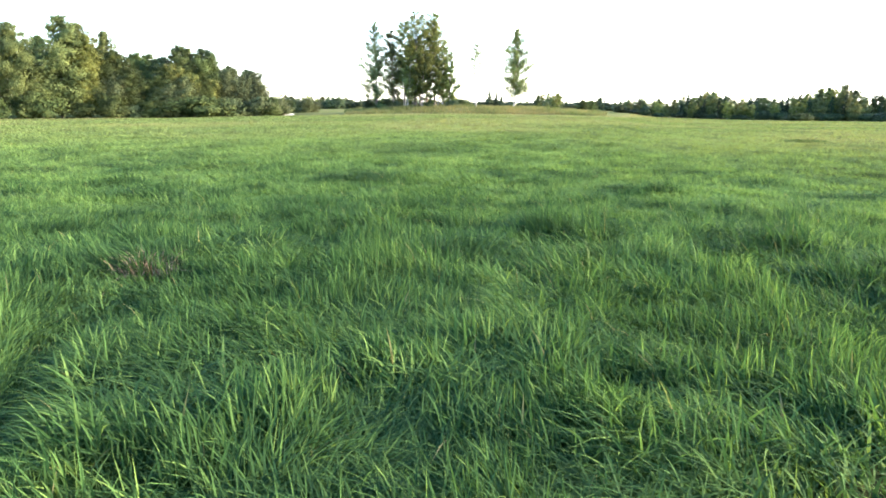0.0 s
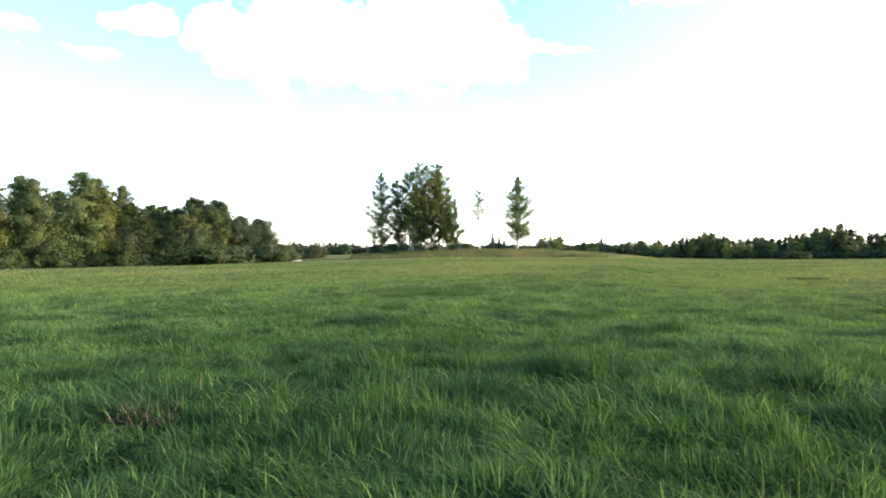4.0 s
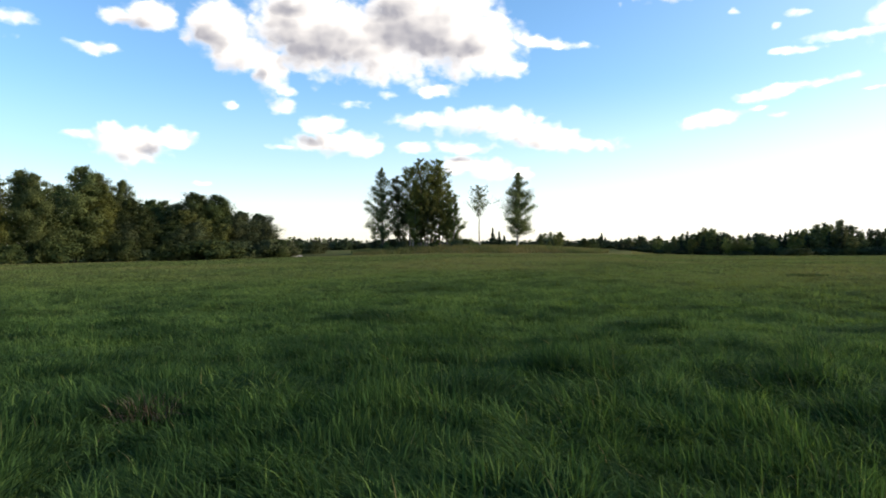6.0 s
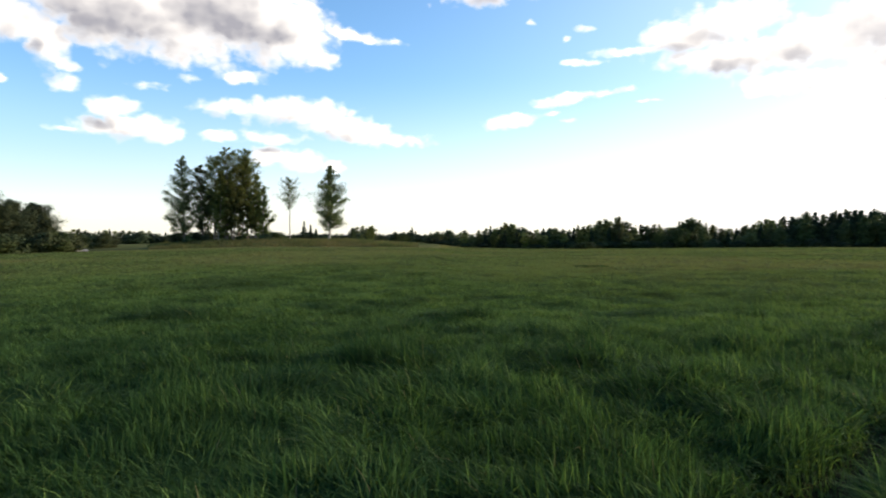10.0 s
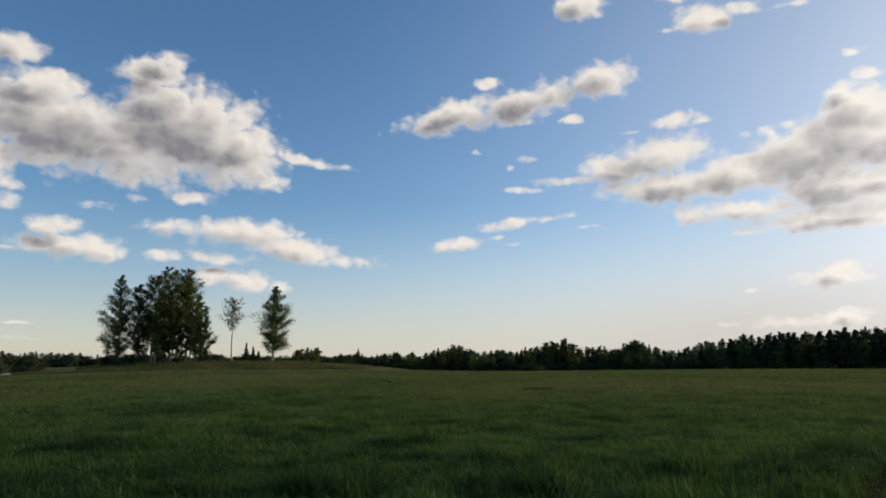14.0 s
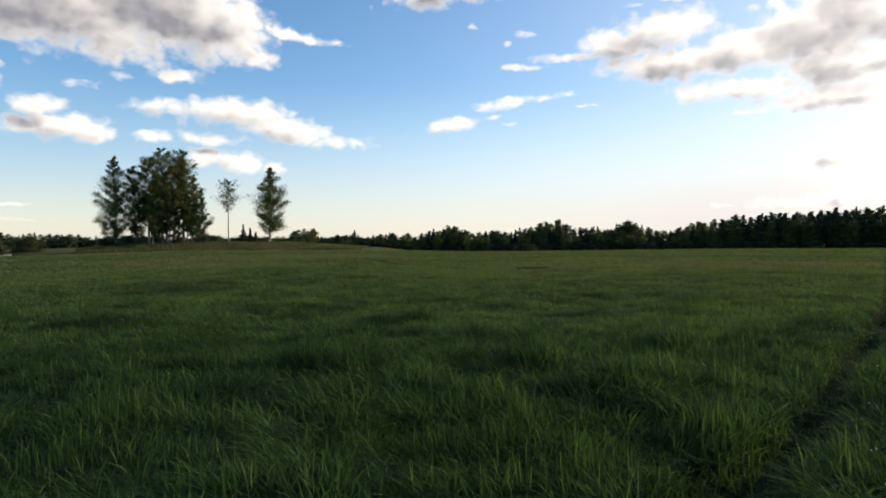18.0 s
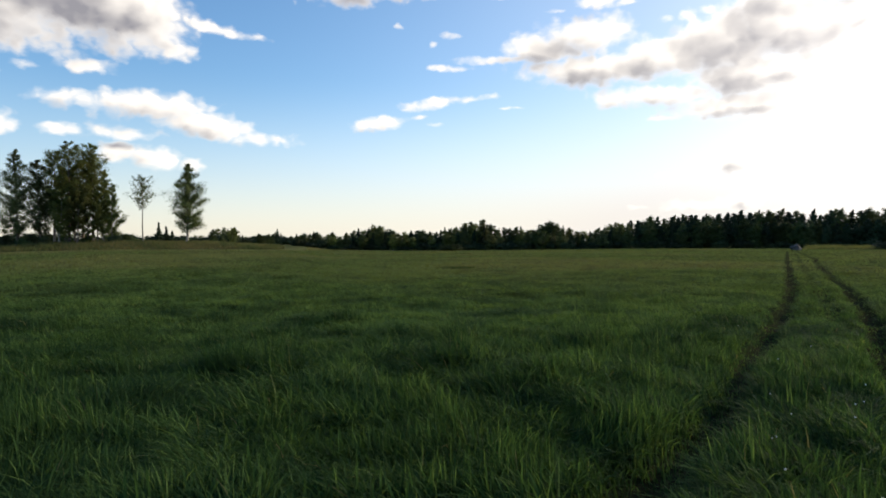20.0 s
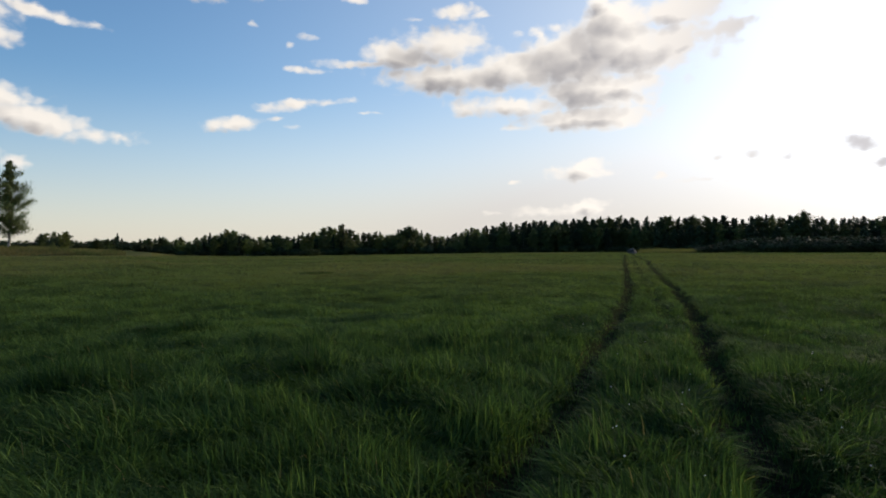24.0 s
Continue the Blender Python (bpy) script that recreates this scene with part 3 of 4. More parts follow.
    tuft = lattice_noise(x, y, 2.2, 31)
    tall = (0.25 + 0.75 * tuft) * rng.uniform(0.5, 1.2, n)
    out.append(blades(x, y, tall, rng.uniform(0.08, 0.2, n), rng.uniform(0, 6.3, n), rng.uniform(0.1, 0.6, n), rng.normal(0, 0.5, n), np.clip(0.4 + rng.normal(0, 0.2, n), 0, 1), np.clip(0.24 + 0.6 * lattice_noise(x, y, 3.5, 32) + rng.normal(0, 0.15, n), 0, 1), 1))
    # dry weeds on the clearing beyond the track
    n = 9000
    a, r = np.radians(rng.uniform(-65, -55.8, n)), rng.uniform(163, 188, n)
    x, y = -r * np.sin(a), r * np.cos(a)
    out.append(blades(x, y, rng.uniform(0.4, 1.1, n) * (0.5 + lattice_noise(x, y, 3.0, 35)), rng.uniform(0.12, 0.3, n), rng.uniform(0, 6.3, n), rng.uniform(0.1, 0.5, n), a + rng.normal(0, 0.5, n), np.full(n, 0.4), np.clip(rng.normal(0.5, 0.15, n), 0, 1), 1))
    v, t, hue, dry = joined(out)
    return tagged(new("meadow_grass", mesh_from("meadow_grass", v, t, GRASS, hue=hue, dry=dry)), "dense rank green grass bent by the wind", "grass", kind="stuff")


grass = make_grass()


# ---- trees ----
def tube(path, radii, sides=7):
    """Triangles of a round tapered limb along a path of points."""
    path, radii = np.asarray(path, float), np.asarray(radii, float)
    ring = np.linspace(0, 2 * math.pi, sides, endpoint=False)
    way = np.gradient(path, axis=0)
    way /= np.linalg.norm(way, axis=1, keepdims=True) + 1e-9
    helper = np.where(np.abs(way[:, 2:3]) > 0.9, [[1.0, 0, 0]], [[0, 0, 1.0]])
    u = np.cross(way, helper)
    u /= np.linalg.norm(u, axis=1, keepdims=True) + 1e-9
    v = np.cross(way, u)
    verts = (path[:, None] + radii[:, None, None] * (np.cos(ring)[None, :, None] * u[:, None] + np.sin(ring)[None, :, None] * v[:, None])).reshape(-1, 3)
    i, j = np.meshgrid(np.arange(len(path) - 1), np.arange(sides), indexing="ij")
    p, q, s, t = i * sides + j, i * sides + (j + 1) % sides, (i + 1) * sides + (j + 1) % sides, (i + 1) * sides + j
    return verts, np.concatenate([np.stack([p, q, s], -1).reshape(-1, 3), np.stack([p, s, t], -1).reshape(-1, 3)])


def leaf_quads(centres, outward, size, rng):
    """Small pointed leaf sprays that mostly face outwards and up."""
    n = len(centres)
    face = outward / (np.linalg.norm(outward, axis=1, keepdims=True) + 1e-6) + [0, 0, 0.4] + rng.normal(0, 0.36, (n, 3))
    rib = np.cross(face, rng.normal(0, 1, (n, 3)))
    rib /= np.linalg.norm(rib, axis=1, keepdims=True) + 1e-9
    wing = np.cross(rib, face)
    wing /= np.linalg.norm(wing, axis=1, keepdims=True) + 1e-9
    s = (size * rng.uniform(0.55, 1.4, n))[:, None]
    verts = np.stack([centres - rib * s * 0.45 + wing * s * 0.38, centres - rib * s * 0.3 - wing * s * 0.42, centres + rib * s * 0.65], 1).reshape(-1, 3)
    return verts, np.arange(n * 3).reshape(-1, 3)


# how wide a crown is along its height, from its foot to its top
SHAPES = {
    "spire": ((0, 0.1, 0.3, 0.55, 0.8, 1), (0.6, 0.95, 1.0, 0.72, 0.4, 0.06)),
    "oval": ((0, 0.15, 0.4, 0.7, 0.9, 1), (0.45, 0.85, 1.0, 0.75, 0.4, 0.12)),
    "round": ((0, 0.15, 0.45, 0.75, 0.93, 1), (0.6, 0.92, 1.0, 0.86, 0.5, 0.2)),
    "umbrella": ((0, 0.3, 0.6, 0.85, 1), (0.25, 0.7, 1.0, 0.8, 0.25)),
    "cone": ((0, 0.05, 0.4, 0.75, 1), (0.85, 1.0, 0.62, 0.27, 0.03)),
    "dome": ((0, 0.2, 0.5, 0.8, 1), (1.0, 1.0, 0.9, 0.6, 0.15)),
}


def make_tree(name, seed, height, radius, foot, shape, limbs, leaves, leaf_size, leaf_mat, bark_mat, trunk=0.014, sag=0.0, spread=0.16, stems=1, sway=0.03, twigs=4):
    """A tree at the origin: trunk, branches and a crown of leaf sprays gathered along the limbs."""
    rng = np.random.default_rng(seed)
    tree = new(name)
    crown_v, crown_t, wood, count, total = [], [], [], 0, limbs * stems
    trunks = []
    for stem in range(stems):
        tall = height * (1 if stem == 0 else rng.uniform(0.7, 0.95))
        lean = rng.normal(0, sway, 2) + (0 if stems == 1 else 1) * rng.normal(0, 0.12, 2)
        hs = np.linspace(0, 1, 12)
        wander = np.cumsum(rng.normal(0, 0.006 * height, (12, 2)), 0)
        spine = np.column_stack([lean[0] * tall * hs + wander[:, 0] * hs, lean[1] * tall * hs + wander[:, 1] * hs, hs * tall * 0.985])
        spine[0, 2] = -0.25
        trunks.append(tube(spine, trunk * tall * (1 - hs) ** 0.8 * (1 + 0.5 * np.exp(-hs * 25)) + 0.012))
        for k in range(limbs):
            f = (k + rng.uniform(0.1, 0.9)) / limbs
            h = foot + (1 - foot) * f
            reach = radius * np.interp(f, *SHAPES[shape]) * rng.uniform(0.6, 1.12)
            a = k * 2.399 + rng.normal(0, 0.35)
            start = np.array([np.interp(h, hs, spine[:, i]) for i in range(3)])
            rise = (0.45 - sag) * (1 - 0.4 * f) * rng.uniform(0.5, 1.3)
            s = np.linspace(0, 1, twigs)
            limb = start + np.column_stack([np.cos(a) * reach * s, np.sin(a) * reach * s, reach * (rise * s - sag * s ** 2)])
            limb += rng.normal(0, 0.04, (twigs, 3)) * reach * s[:, None]
            wood.append(tube(limb, trunk * tall * 0.3 * (1 - 0.85 * s) * (1 - 0.7 * h) + 0.008, 4 if twigs > 3 else 3))
            n = max(8, int(2.0 * leaves / total * (0.35 + 1.3 * reach / radius)))
            knots = rng.integers(5, 10)
            at_s = rng.uniform(0.15, 1.1, knots)
            pick = np.clip(at_s[rng.integers(0, knots, n)] + rng.normal(0, 0.08, n), 0.05, 1.15)
            base = np.stack([np.interp(pick, s, limb[:, i]) for i in range(3)], 1)
            base[:, :2] += (pick[:, None] - 1).clip(0) * reach * np.array([math.cos(a), math.sin(a)])
            puff = spread * (0.6 * radius + 0.5 * min(reach, 0.8 * radius)) * rng.uniform(0.7, 1.35) * (1 - 0.5 * f ** 2)
            offs = rng.normal(0, 1, (n, 3)) * [puff, puff, puff * 0.75]
            offs[:, 2] -= np.abs(rng.normal(0, puff * max(sag, 0) * 1.6, n))
            heart = np.array([*start[:2], 0.6 * start[2] + 0.4 * (foot + 1) * 0.5 * height])
            v, t = leaf_quads(base + offs, 0.5 * offs / max(puff, 1e-3) + (base + offs - heart) / radius, leaf_size * 0.8, rng)
            crown_v.append(v)
            crown_t.append(t + count)
            count += len(v)

    def merge(pieces):
        vs, ts, k = [], [], 0
        for v, t in pieces:
            vs.append(v)
            ts.append(t + k)
            k += len(v)
        return np.concatenate(vs), np.concatenate(ts)

    crown = np.concatenate(crown_v)
    crown[:, 2] = np.where(crown[:, 2] < 0.05, 0.05 + np.abs(crown[:, 2]) * 0.15, crown[:, 2])
    bole = tree
    if shape == "dome" or stems > 2:
        for stem_mesh in trunks:
            m = mesh_from("stem", *stem_mesh, bark_mat)
            m.shade_smooth()
            part("stem", m, tree)
    else:
        m = mesh_from("trunk", *merge(trunks), bark_mat)
        m.shade_smooth()
        bole = part("trunk", m, tree)
    m = mesh_from("branch", *merge(wood), bark_mat)
    tagged(part("branch", m, bole), kind="stuff")
    part("crown", mesh_from("crown", crown, np.concatenate(crown_t), leaf_mat), tree)
    return tree


def stand(tree, turn, far, spin=0.0, size=1.0, sink=0.0):
    p = at(turn, far)
    tree.matrix_basis = Matrix.LocRotScale((p.x, p.y, p.z - sink), Euler((0, 0, spin)), (size, size, size))
    return tree


def rise(turn, far, top):
    """How tall a thing there must be for its top to stand that many degrees above eye level."""
    return EYE + far * math.tan(radians(top)) - at(turn, far).z


# the clump on the bank: turn, distance, top in degrees, crown radius, foot of the crown, shape, limbs, leaves, bark
CLUMP = "clump of trees on the bank"
for i, (turn, far, top, radius, foot, shape, limbs, leaves, leaf, bark, label) in enumerate((
    (5.55, 128, 6.62, 3.3, 0.06, "spire", 54, 5400, LEAF_ASPEN, BARK_GREY, "tall spire-shaped aspen with grey-green leaves"),
    (4.15, 129, 5.90, 3.3, 0.10, "oval", 46, 3900, LEAF_ASPEN, BARK_GREY, "slim aspen with loose grey-green leaves"),
    (3.25, 130, 6.70, 3.0, 0.22, "round", 38, 3600, LEAF_BIRCH, BARK_BIRCH, "tall birch with a pale trunk and airy crown"),
    (2.30, 127, 7.25, 3.1, 0.30, "round", 38, 3600, LEAF_BIRCH, BARK_GREY, "tallest birch with a dark straight trunk"),
    (1.40, 131, 7.35, 3.2, 0.34, "round", 36, 3500, LEAF_BIRCH, BARK_GREY, "tall birch with a full rounded crown"),
    (0.70, 127, 6.95, 2.6, 0.36, "round", 30, 2800, LEAF_BIRCH, BARK_GREY, "birch with a high airy crown"),
    (0.05, 130, 5.30, 2.4, 0.14, "oval", 32, 2800, LEAF_BIRCH, BARK_BIRCH, "birch with yellow-green leaves"),
    (-0.60, 128, 4.40, 2.0, 0.08, "spire", 34, 2400, LEAF_BIRCH, BARK_BIRCH, "young birch with drooping leafy side branches"),
    (3.0, 125, 4.4, 2.3, 0.14, "oval", 32, 2600, LEAF_BIRCH, BARK_BIRCH, "half-grown birch with yellow-green leaves"),
    (1.75, 124, 4.2, 2.2, 0.26, "oval", 28, 2200, LEAF_OLIVE, BARK_GREY, "half-grown birch with leaves turning yellow"),
    (0.4, 124.5, 3.7, 2.0, 0.22, "oval", 26, 1900, LEAF_BIRCH, BARK_GREY, "half-grown birch with bare lower stem"),
    (1.05, 126, 3.0, 1.5, 0.10, "oval", 24, 1100, LEAF_BIRCH, BARK_GREY, "slender young birch between the tall trunks"),
    (-0.05, 126, 2.6, 1.4, 0.12, "oval", 22, 900, LEAF_BIRCH, BARK_GREY, "slender young birch among the grey trunks"),
    (2.55, 126.5, 2.8, 1.3, 0.16, "oval", 22, 900, LEAF_OLIVE, BARK_GREY, "slender young birch with yellowing leaves"),
    (1.9, 129, 5.6, 2.5, 0.10, "oval", 34, 2900, LEAF_ASPEN, BARK_GREY, "aspen with a dense low crown among the birches"),
    (-6.02, 127, 6.15, 3.3, 0.12, "spire", 62, 6000, LEAF_ASPEN, BARK_BIRCH, "lone birch with a pale trunk and pointed crown"),
)):
    tree = make_tree("tree", 100 + i, rise(turn, far, top), radius, foot, shape, limbs, int(leaves * 1.75), 0.22, leaf, bark, trunk=0.0135, spread=0.12, sag=-0.22, twigs=5)
    tagged(stand(tree, turn, far), label, "tree", CLUMP)
thin_tree = make_tree("tree", 130, rise(-2.78, 129, 5.0), 2.3, 0.50, "round", 20, 900, 0.26, LEAF_ASPEN, BARK_BIRCH, trunk=0.010, spread=0.15, sag=-0.3)
tagged(stand(thin_tree, -2.78, 129, 2.2), "thin pale tree with a bare trunk and sparse top", "tree", CLUMP)
for i, (turn, far, top, radius) in enumerate(((-3.97, 134, 1.45, 0.9), (-4.5, 133, 1.15, 0.8), (-4.9, 132, 0.75, 0.7))):
    small = make_tree("young_spruce", 140 + i, rise(turn, far, top), radius, 0.05, "cone", 26, 420, 0.32, NEEDLE, BARK_GREY, sag=0.3)
    tagged(stand(small, turn, far), "small dark young spruce on the grassy bank", "spruce", "young spruces")
for i, (turn, far, top, radius, leaf) in enumerate(((-1.5, 131, 0.45, 1.4, LEAF_ALDER), (2.6, 133, 0.5, 1.6, LEAF_ALDER), (1.0, 132, 0.4, 1.6, LEAF_ALDER), (4.7, 131, 0.5, 1.6, LEAF_WILLOW), (6.2, 131, 0.35, 1.3, LEAF_WILLOW), (3.7, 132.5, 0.6, 1.6, LEAF_ALDER), (-0.8, 132.5, 0.5, 1.4, LEAF_WILLOW))):
    shrub = make_tree("bush", 150 + i, max(0.9, rise(turn, far, top)), radius, 0.05, "dome", 9, 420, 0.32, leaf, BARK_GREY, stems=3, trunk=0.02, spread=0.24)
    tagged(stand(shrub, turn, far), "low leafy bush under the trees on the bank", "bush", "bushes on the bank")

for i, (turn, far, top, radius, leaf) in enumerate(((5.3, 124, 0.1, 1.1, LEAF_ALDER), (3.9, 123.5, 0.25, 1.0, LEAF_WILLOW), (1.2, 123, 0.1, 0.9, LEAF_ALDER), (-0.9, 124, 0.3, 1.1, LEAF_WILLOW))):
    shrub = make_tree("bush", 170 + i, max(0.9, rise(turn, far, top)), radius, 0.05, "dome", 9, 600, 0.26, leaf, BARK_GREY, stems=3, trunk=0.02, spread=0.22)
    tagged(stand(shrub, turn, far), "dark leafy thicket at the foot of the birches", "bush", "bushes on the bank")

# ---- woods ----
PROTO = {
    "poplar": make_tree("tree", 201, 14.0, 3.5, 0.06, "round", 64, 9500, 0.30, LEAF_ASPEN, BARK_GREY, trunk=0.012, spread=0.19, sag=0.1),
    "alder": make_tree("tree", 202, 11.0, 3.3, 0.05, "round", 60, 8500, 0.29, LEAF_ALDER, BARK_GREY, trunk=0.013, spread=0.2),
    "willow": make_tree("tree", 203, 9.0, 3.6, 0.03, "round", 30, 7600, 0.28, LEAF_WILLOW, BARK_GREY, stems=2, trunk=0.014, spread=0.2),
    "birch": make_tree("tree", 204, 13.0, 2.6, 0.10, "oval", 58, 7000, 0.28, LEAF_BIRCH, BARK_BIRCH, trunk=0.011, spread=0.17, sag=0.15),
    "olive": make_tree("tree", 205, 8.0, 2.6, 0.04, "round", 42, 5000, 0.27, LEAF_OLIVE, BARK_GREY, trunk=0.013, spread=0.2),
    "bush": make_tree("bush", 206, 3.2, 2.4, 0.03, "dome", 10, 1700, 0.36, LEAF_ALDER, BARK_GREY, stems=3, trunk=0.018, spread=0.22),
    "shrub": make_tree("bush", 207, 2.6, 1.9, 0.03, "dome", 10, 1300, 0.36, LEAF_WILLOW, BARK_GREY, stems=3, trunk=0.018, spread=0.22),
    "far_leafy": make_tree("tree", 208, 10.0, 2.7, 0.02, "round", 26, 1300, 0.52, LEAF_ALDER, BARK_GREY, trunk=0.012, spread=0.22, twigs=3),
    "far_birch": make_tree("tree", 209, 10.0, 2.4, 0.03, "round", 26, 1200, 0.50, LEAF_BIRCH, BARK_BIRCH, trunk=0.011, spread=0.2, twigs=3),
    "far_spruce": make_tree("spruce", 210, 10.0, 2.2, 0.04, "cone", 34, 1100, 0.52, NEEDLE, BARK_GREY, sag=0.35, spread=0.10, twigs=3),
    "far_aspen": make_tree("tree", 211, 10.0, 2.7, 0.02, "spire", 30, 1300, 0.52, LEAF_ASPEN, BARK_GREY, trunk=0.012, spread=0.2, twigs=3),
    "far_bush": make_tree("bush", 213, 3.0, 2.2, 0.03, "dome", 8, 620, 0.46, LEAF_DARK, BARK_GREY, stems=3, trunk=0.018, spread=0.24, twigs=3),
    "far_pine": make_tree("pine", 212, 10.0, 2.3, 0.10, "spire", 28, 1100, 0.52, NEEDLE, BARK_GREY, trunk=0.012, spread=0.2, twigs=3),
}
TALL = {"far_bush": 3.0, "poplar": 14.0, "alder": 11.0, "willow": 9.0, "birch": 13.0, "olive": 8.0, "bush": 3.2, "shrub": 2.6, "far_leafy": 10.0, "far_birch": 10.0, "far_spruce": 10.0, "far_aspen": 10.0, "far_pine": 10.0}
LABEL = {
    "far_bush": "low dark bush before the distant wood",
    "poplar": "tall aspen with a dense grey-green crown", "alder": "broad alder with a dense dark green crown", "willow": "spreading willow with pale grey-green leaves",
    "birch": "birch with drooping leaves at the wood's edge", "olive": "small tree with leaves turning olive yellow", "bush": "rounded dark green bush at the field's edge",
    "shrub": "grey-green bush at the field's edge", "far_leafy": "broadleaved tree in the distant dark wood", "far_birch": "birch in the distant dark wood",
    "far_spruce": "pointed spruce in the distant dark wood", "far_aspen": "aspen in the distant dark wood", "far_pine": "pine with a high crown in the distant wood",
}
CATEGORY = {"far_bush": "bush", "bush": "bush", "shrub": "bush", "far_spruce": "spruce", "far_pine": "pine"}
used = set()
wood_rng = random.Random(8)


def plant(kind, turn, far, top=None, girth=1.0, group="trees of the near wood", tall=None):
    """One tree of a kind, scaled to reach the given height above eye level in degrees."""
    p = at(turn, far)
    h = tall if tall else max(1.2, rise(turn, far, top))
    k = h / TALL[kind] * (1.0 if kind.startswith("far") else 1.045)
    g = girth * (0.45 * k + 0.55 * min(k, 1.3)) if k > 1 else girth * (0.6 * k + 0.4)
    m = Matrix.LocRotScale((p.x, p.y, p.z), Euler((0, 0, wood_rng.uniform(0, 6.28))), (g, g, k))
    if kind in used:
        ob = copy_thing(PROTO[kind], Matrix.Identity(4))
    else:
        used.add(kind)
        ob = PROTO[kind]
    ob.matrix_basis = m
    return tagged(ob, LABEL[kind], CATEGORY.get(kind, "tree"), group)


# the near wood
for kind, turn, far, top, girth in (
    ("poplar", 36.5, 122, 5.4, 1.0), ("birch", 34.6, 121, 5.0, 1.0), ("poplar", 33.3, 123, 5.2, 0.9), ("poplar", 31.7, 121, 5.0, 0.95), 
    ("poplar", 29.4, 122, 5.65, 1.05), ("poplar", 28.3, 124, 5.25, 0.95), ("birch", 27.6, 121, 4.5, 1.0), ("poplar", 26.5, 126, 4.8, 0.75), 
    # alders at 24.5 and 22.9: willows in shade, the shade given by darker leaves
    ("alder", 25.3, 124, 3.4, 1.0), ("alder", 24.0, 131, 3.35, 1.0), ("alder", 23.1, 134, 3.3, 1.0), ("alder", 24.5, 121, 2.2, 1.0), ("alder", 22.9, 121, 2.0, 1.0), ("willow", 21.5, 120, 1.7, 1.0),
    ("alder", 21.3, 127, 3.95, 1.0), ("birch", 20.4, 128, 3.9, 1.1), ("alder", 19.5, 127, 3.8, 1.0), ("birch", 18.6, 129, 3.3, 0.9), ("olive", 21.6, 122, 2.6, 1.0), ("olive", 18.9, 121, 1.6, 0.9),
    ("olive", 20.4, 122, 2.0, 1.0), ("alder", 17.6, 130, 2.6, 0.9), ("willow", 16.7, 125, 2.5, 1.0), ("willow", 15.9, 126, 2.3, 1.0), ("alder", 16.2, 131, 2.4, 0.9), ("willow", 15.2, 124, 1.3, 0.8),
    ("alder", 22.2, 129, 3.1, 1.0), ("alder", 26.3, 131, 3.6, 1.0), ("alder", 30.6, 130, 4.2, 1.0),   ("poplar", 38.6, 122, 5.2, 1.0),
    ("bush", 30.6, 119, 0.35, 1.0), ("bush", 31.6, 119, 0.2, 0.9), ("bush", 26.0, 118, 0.3, 0.9), ("bush", 23.4, 118.5, -0.1, 1.0), ("bush", 20.2, 118, 0.3, 1.6), ("bush", 18.9, 118.5, 0.2, 1.5),
    ("shrub", 17.4, 119, 0.2, 1.0), ("bush", 16.6, 120, -0.1, 1.0), ("shrub", 15.2, 119.5, 0.3, 1.0), ("bush", 14.4, 120, 0.35, 1.0), ("shrub", 13.8, 121, 0.2, 1.1), ("bush", 13.1, 125, 0.2, 1.0),
    ("bush", 33.5, 119, 0.0, 1.0), ("bush", 35.2, 118.5, 0.1, 1.0), ("bush", 28.0, 119, -0.3, 1.0), ("shrub", 24.6, 118.5, -0.4, 0.9), ("willow", 26.0, 122, 2.4, 0.9), ("willow", 18.0, 124, 1.9, 0.9),
):
    plant(kind, turn, far, top, girth)
for turn, far, top in ((12.2, 150, 0.3), (11.5, 148, 0.35), (10.9, 152, 0.1)):
    plant("willow", turn, far, top, 0.9)

# the line of the far wood: turn and skyline height in degrees
LINE_TURN = (14, 12, 9.2, 9.0, 8.6, 6, 3, 0, -2, -7.5, -8.2, -9.4, -10.4, -12.2, -13.1, -14.0, -16.5, -18.5, -21.4, -23.0, -26.5, -29.0, -30.6, -32.0, -35, -36.4, -38.4, -40.0, -41.5, -45.0, -48.5, -52.5, -57, -63, -67, -72, -78, -86)
LINE_TOP = (0.7, 0.7, 0.6, 0.95, 0.55, 0.4, 0.35, 0.3, 0.3, 0.3, 0.95, 1.05, 0.45, 0.5, 0.9, 0.35, 0.55, 0.5, 1.25, 0.65, 0.65, 1.35, 1.6, 0.95, 1.0, 1.5, 0.95, 0.75, 1.25, 1.85, 2.1, 2.25, 2.1, 2.2, 2.05, 1.9, 1.9, 1.8)
FAR_WOOD = "trees of the far wood"
MIXED = ("far_leafy", "far_aspen", "far_aspen", "far_birch", "far_spruce", "far_spruce", "far_leafy", "far_birch")
OLD = ("far_leafy", "far_pine", "far_pine", "far_spruce", "far_aspen", "far_leafy", "far_pine")
for row, (near, step, low) in enumerate(((195, 0.72, 0.72), (203, 0.56, 1.0), (211, 0.76, 1.0))):
    turn = -14.6 - 0.2 * row
    while turn > -84:
        top = np.interp(-turn, [-v for v in LINE_TURN], LINE_TOP)
        kind = wood_rng.choice(OLD if turn < -43 else MIXED)
        wobble = wood_rng.uniform(-0.25, 0.16) + (0.1 if kind == "far_spruce" else 0.0) if row else wood_rng.uniform(-0.3, 0.1)
        plant(kind, turn, near + wood_rng.uniform(-2.5, 2.5), max(top, 0.42) * low + wobble, wood_rng.uniform(0.85, 1.2), FAR_WOOD)
        turn -= step * wood_rng.uniform(0.7, 1.3)
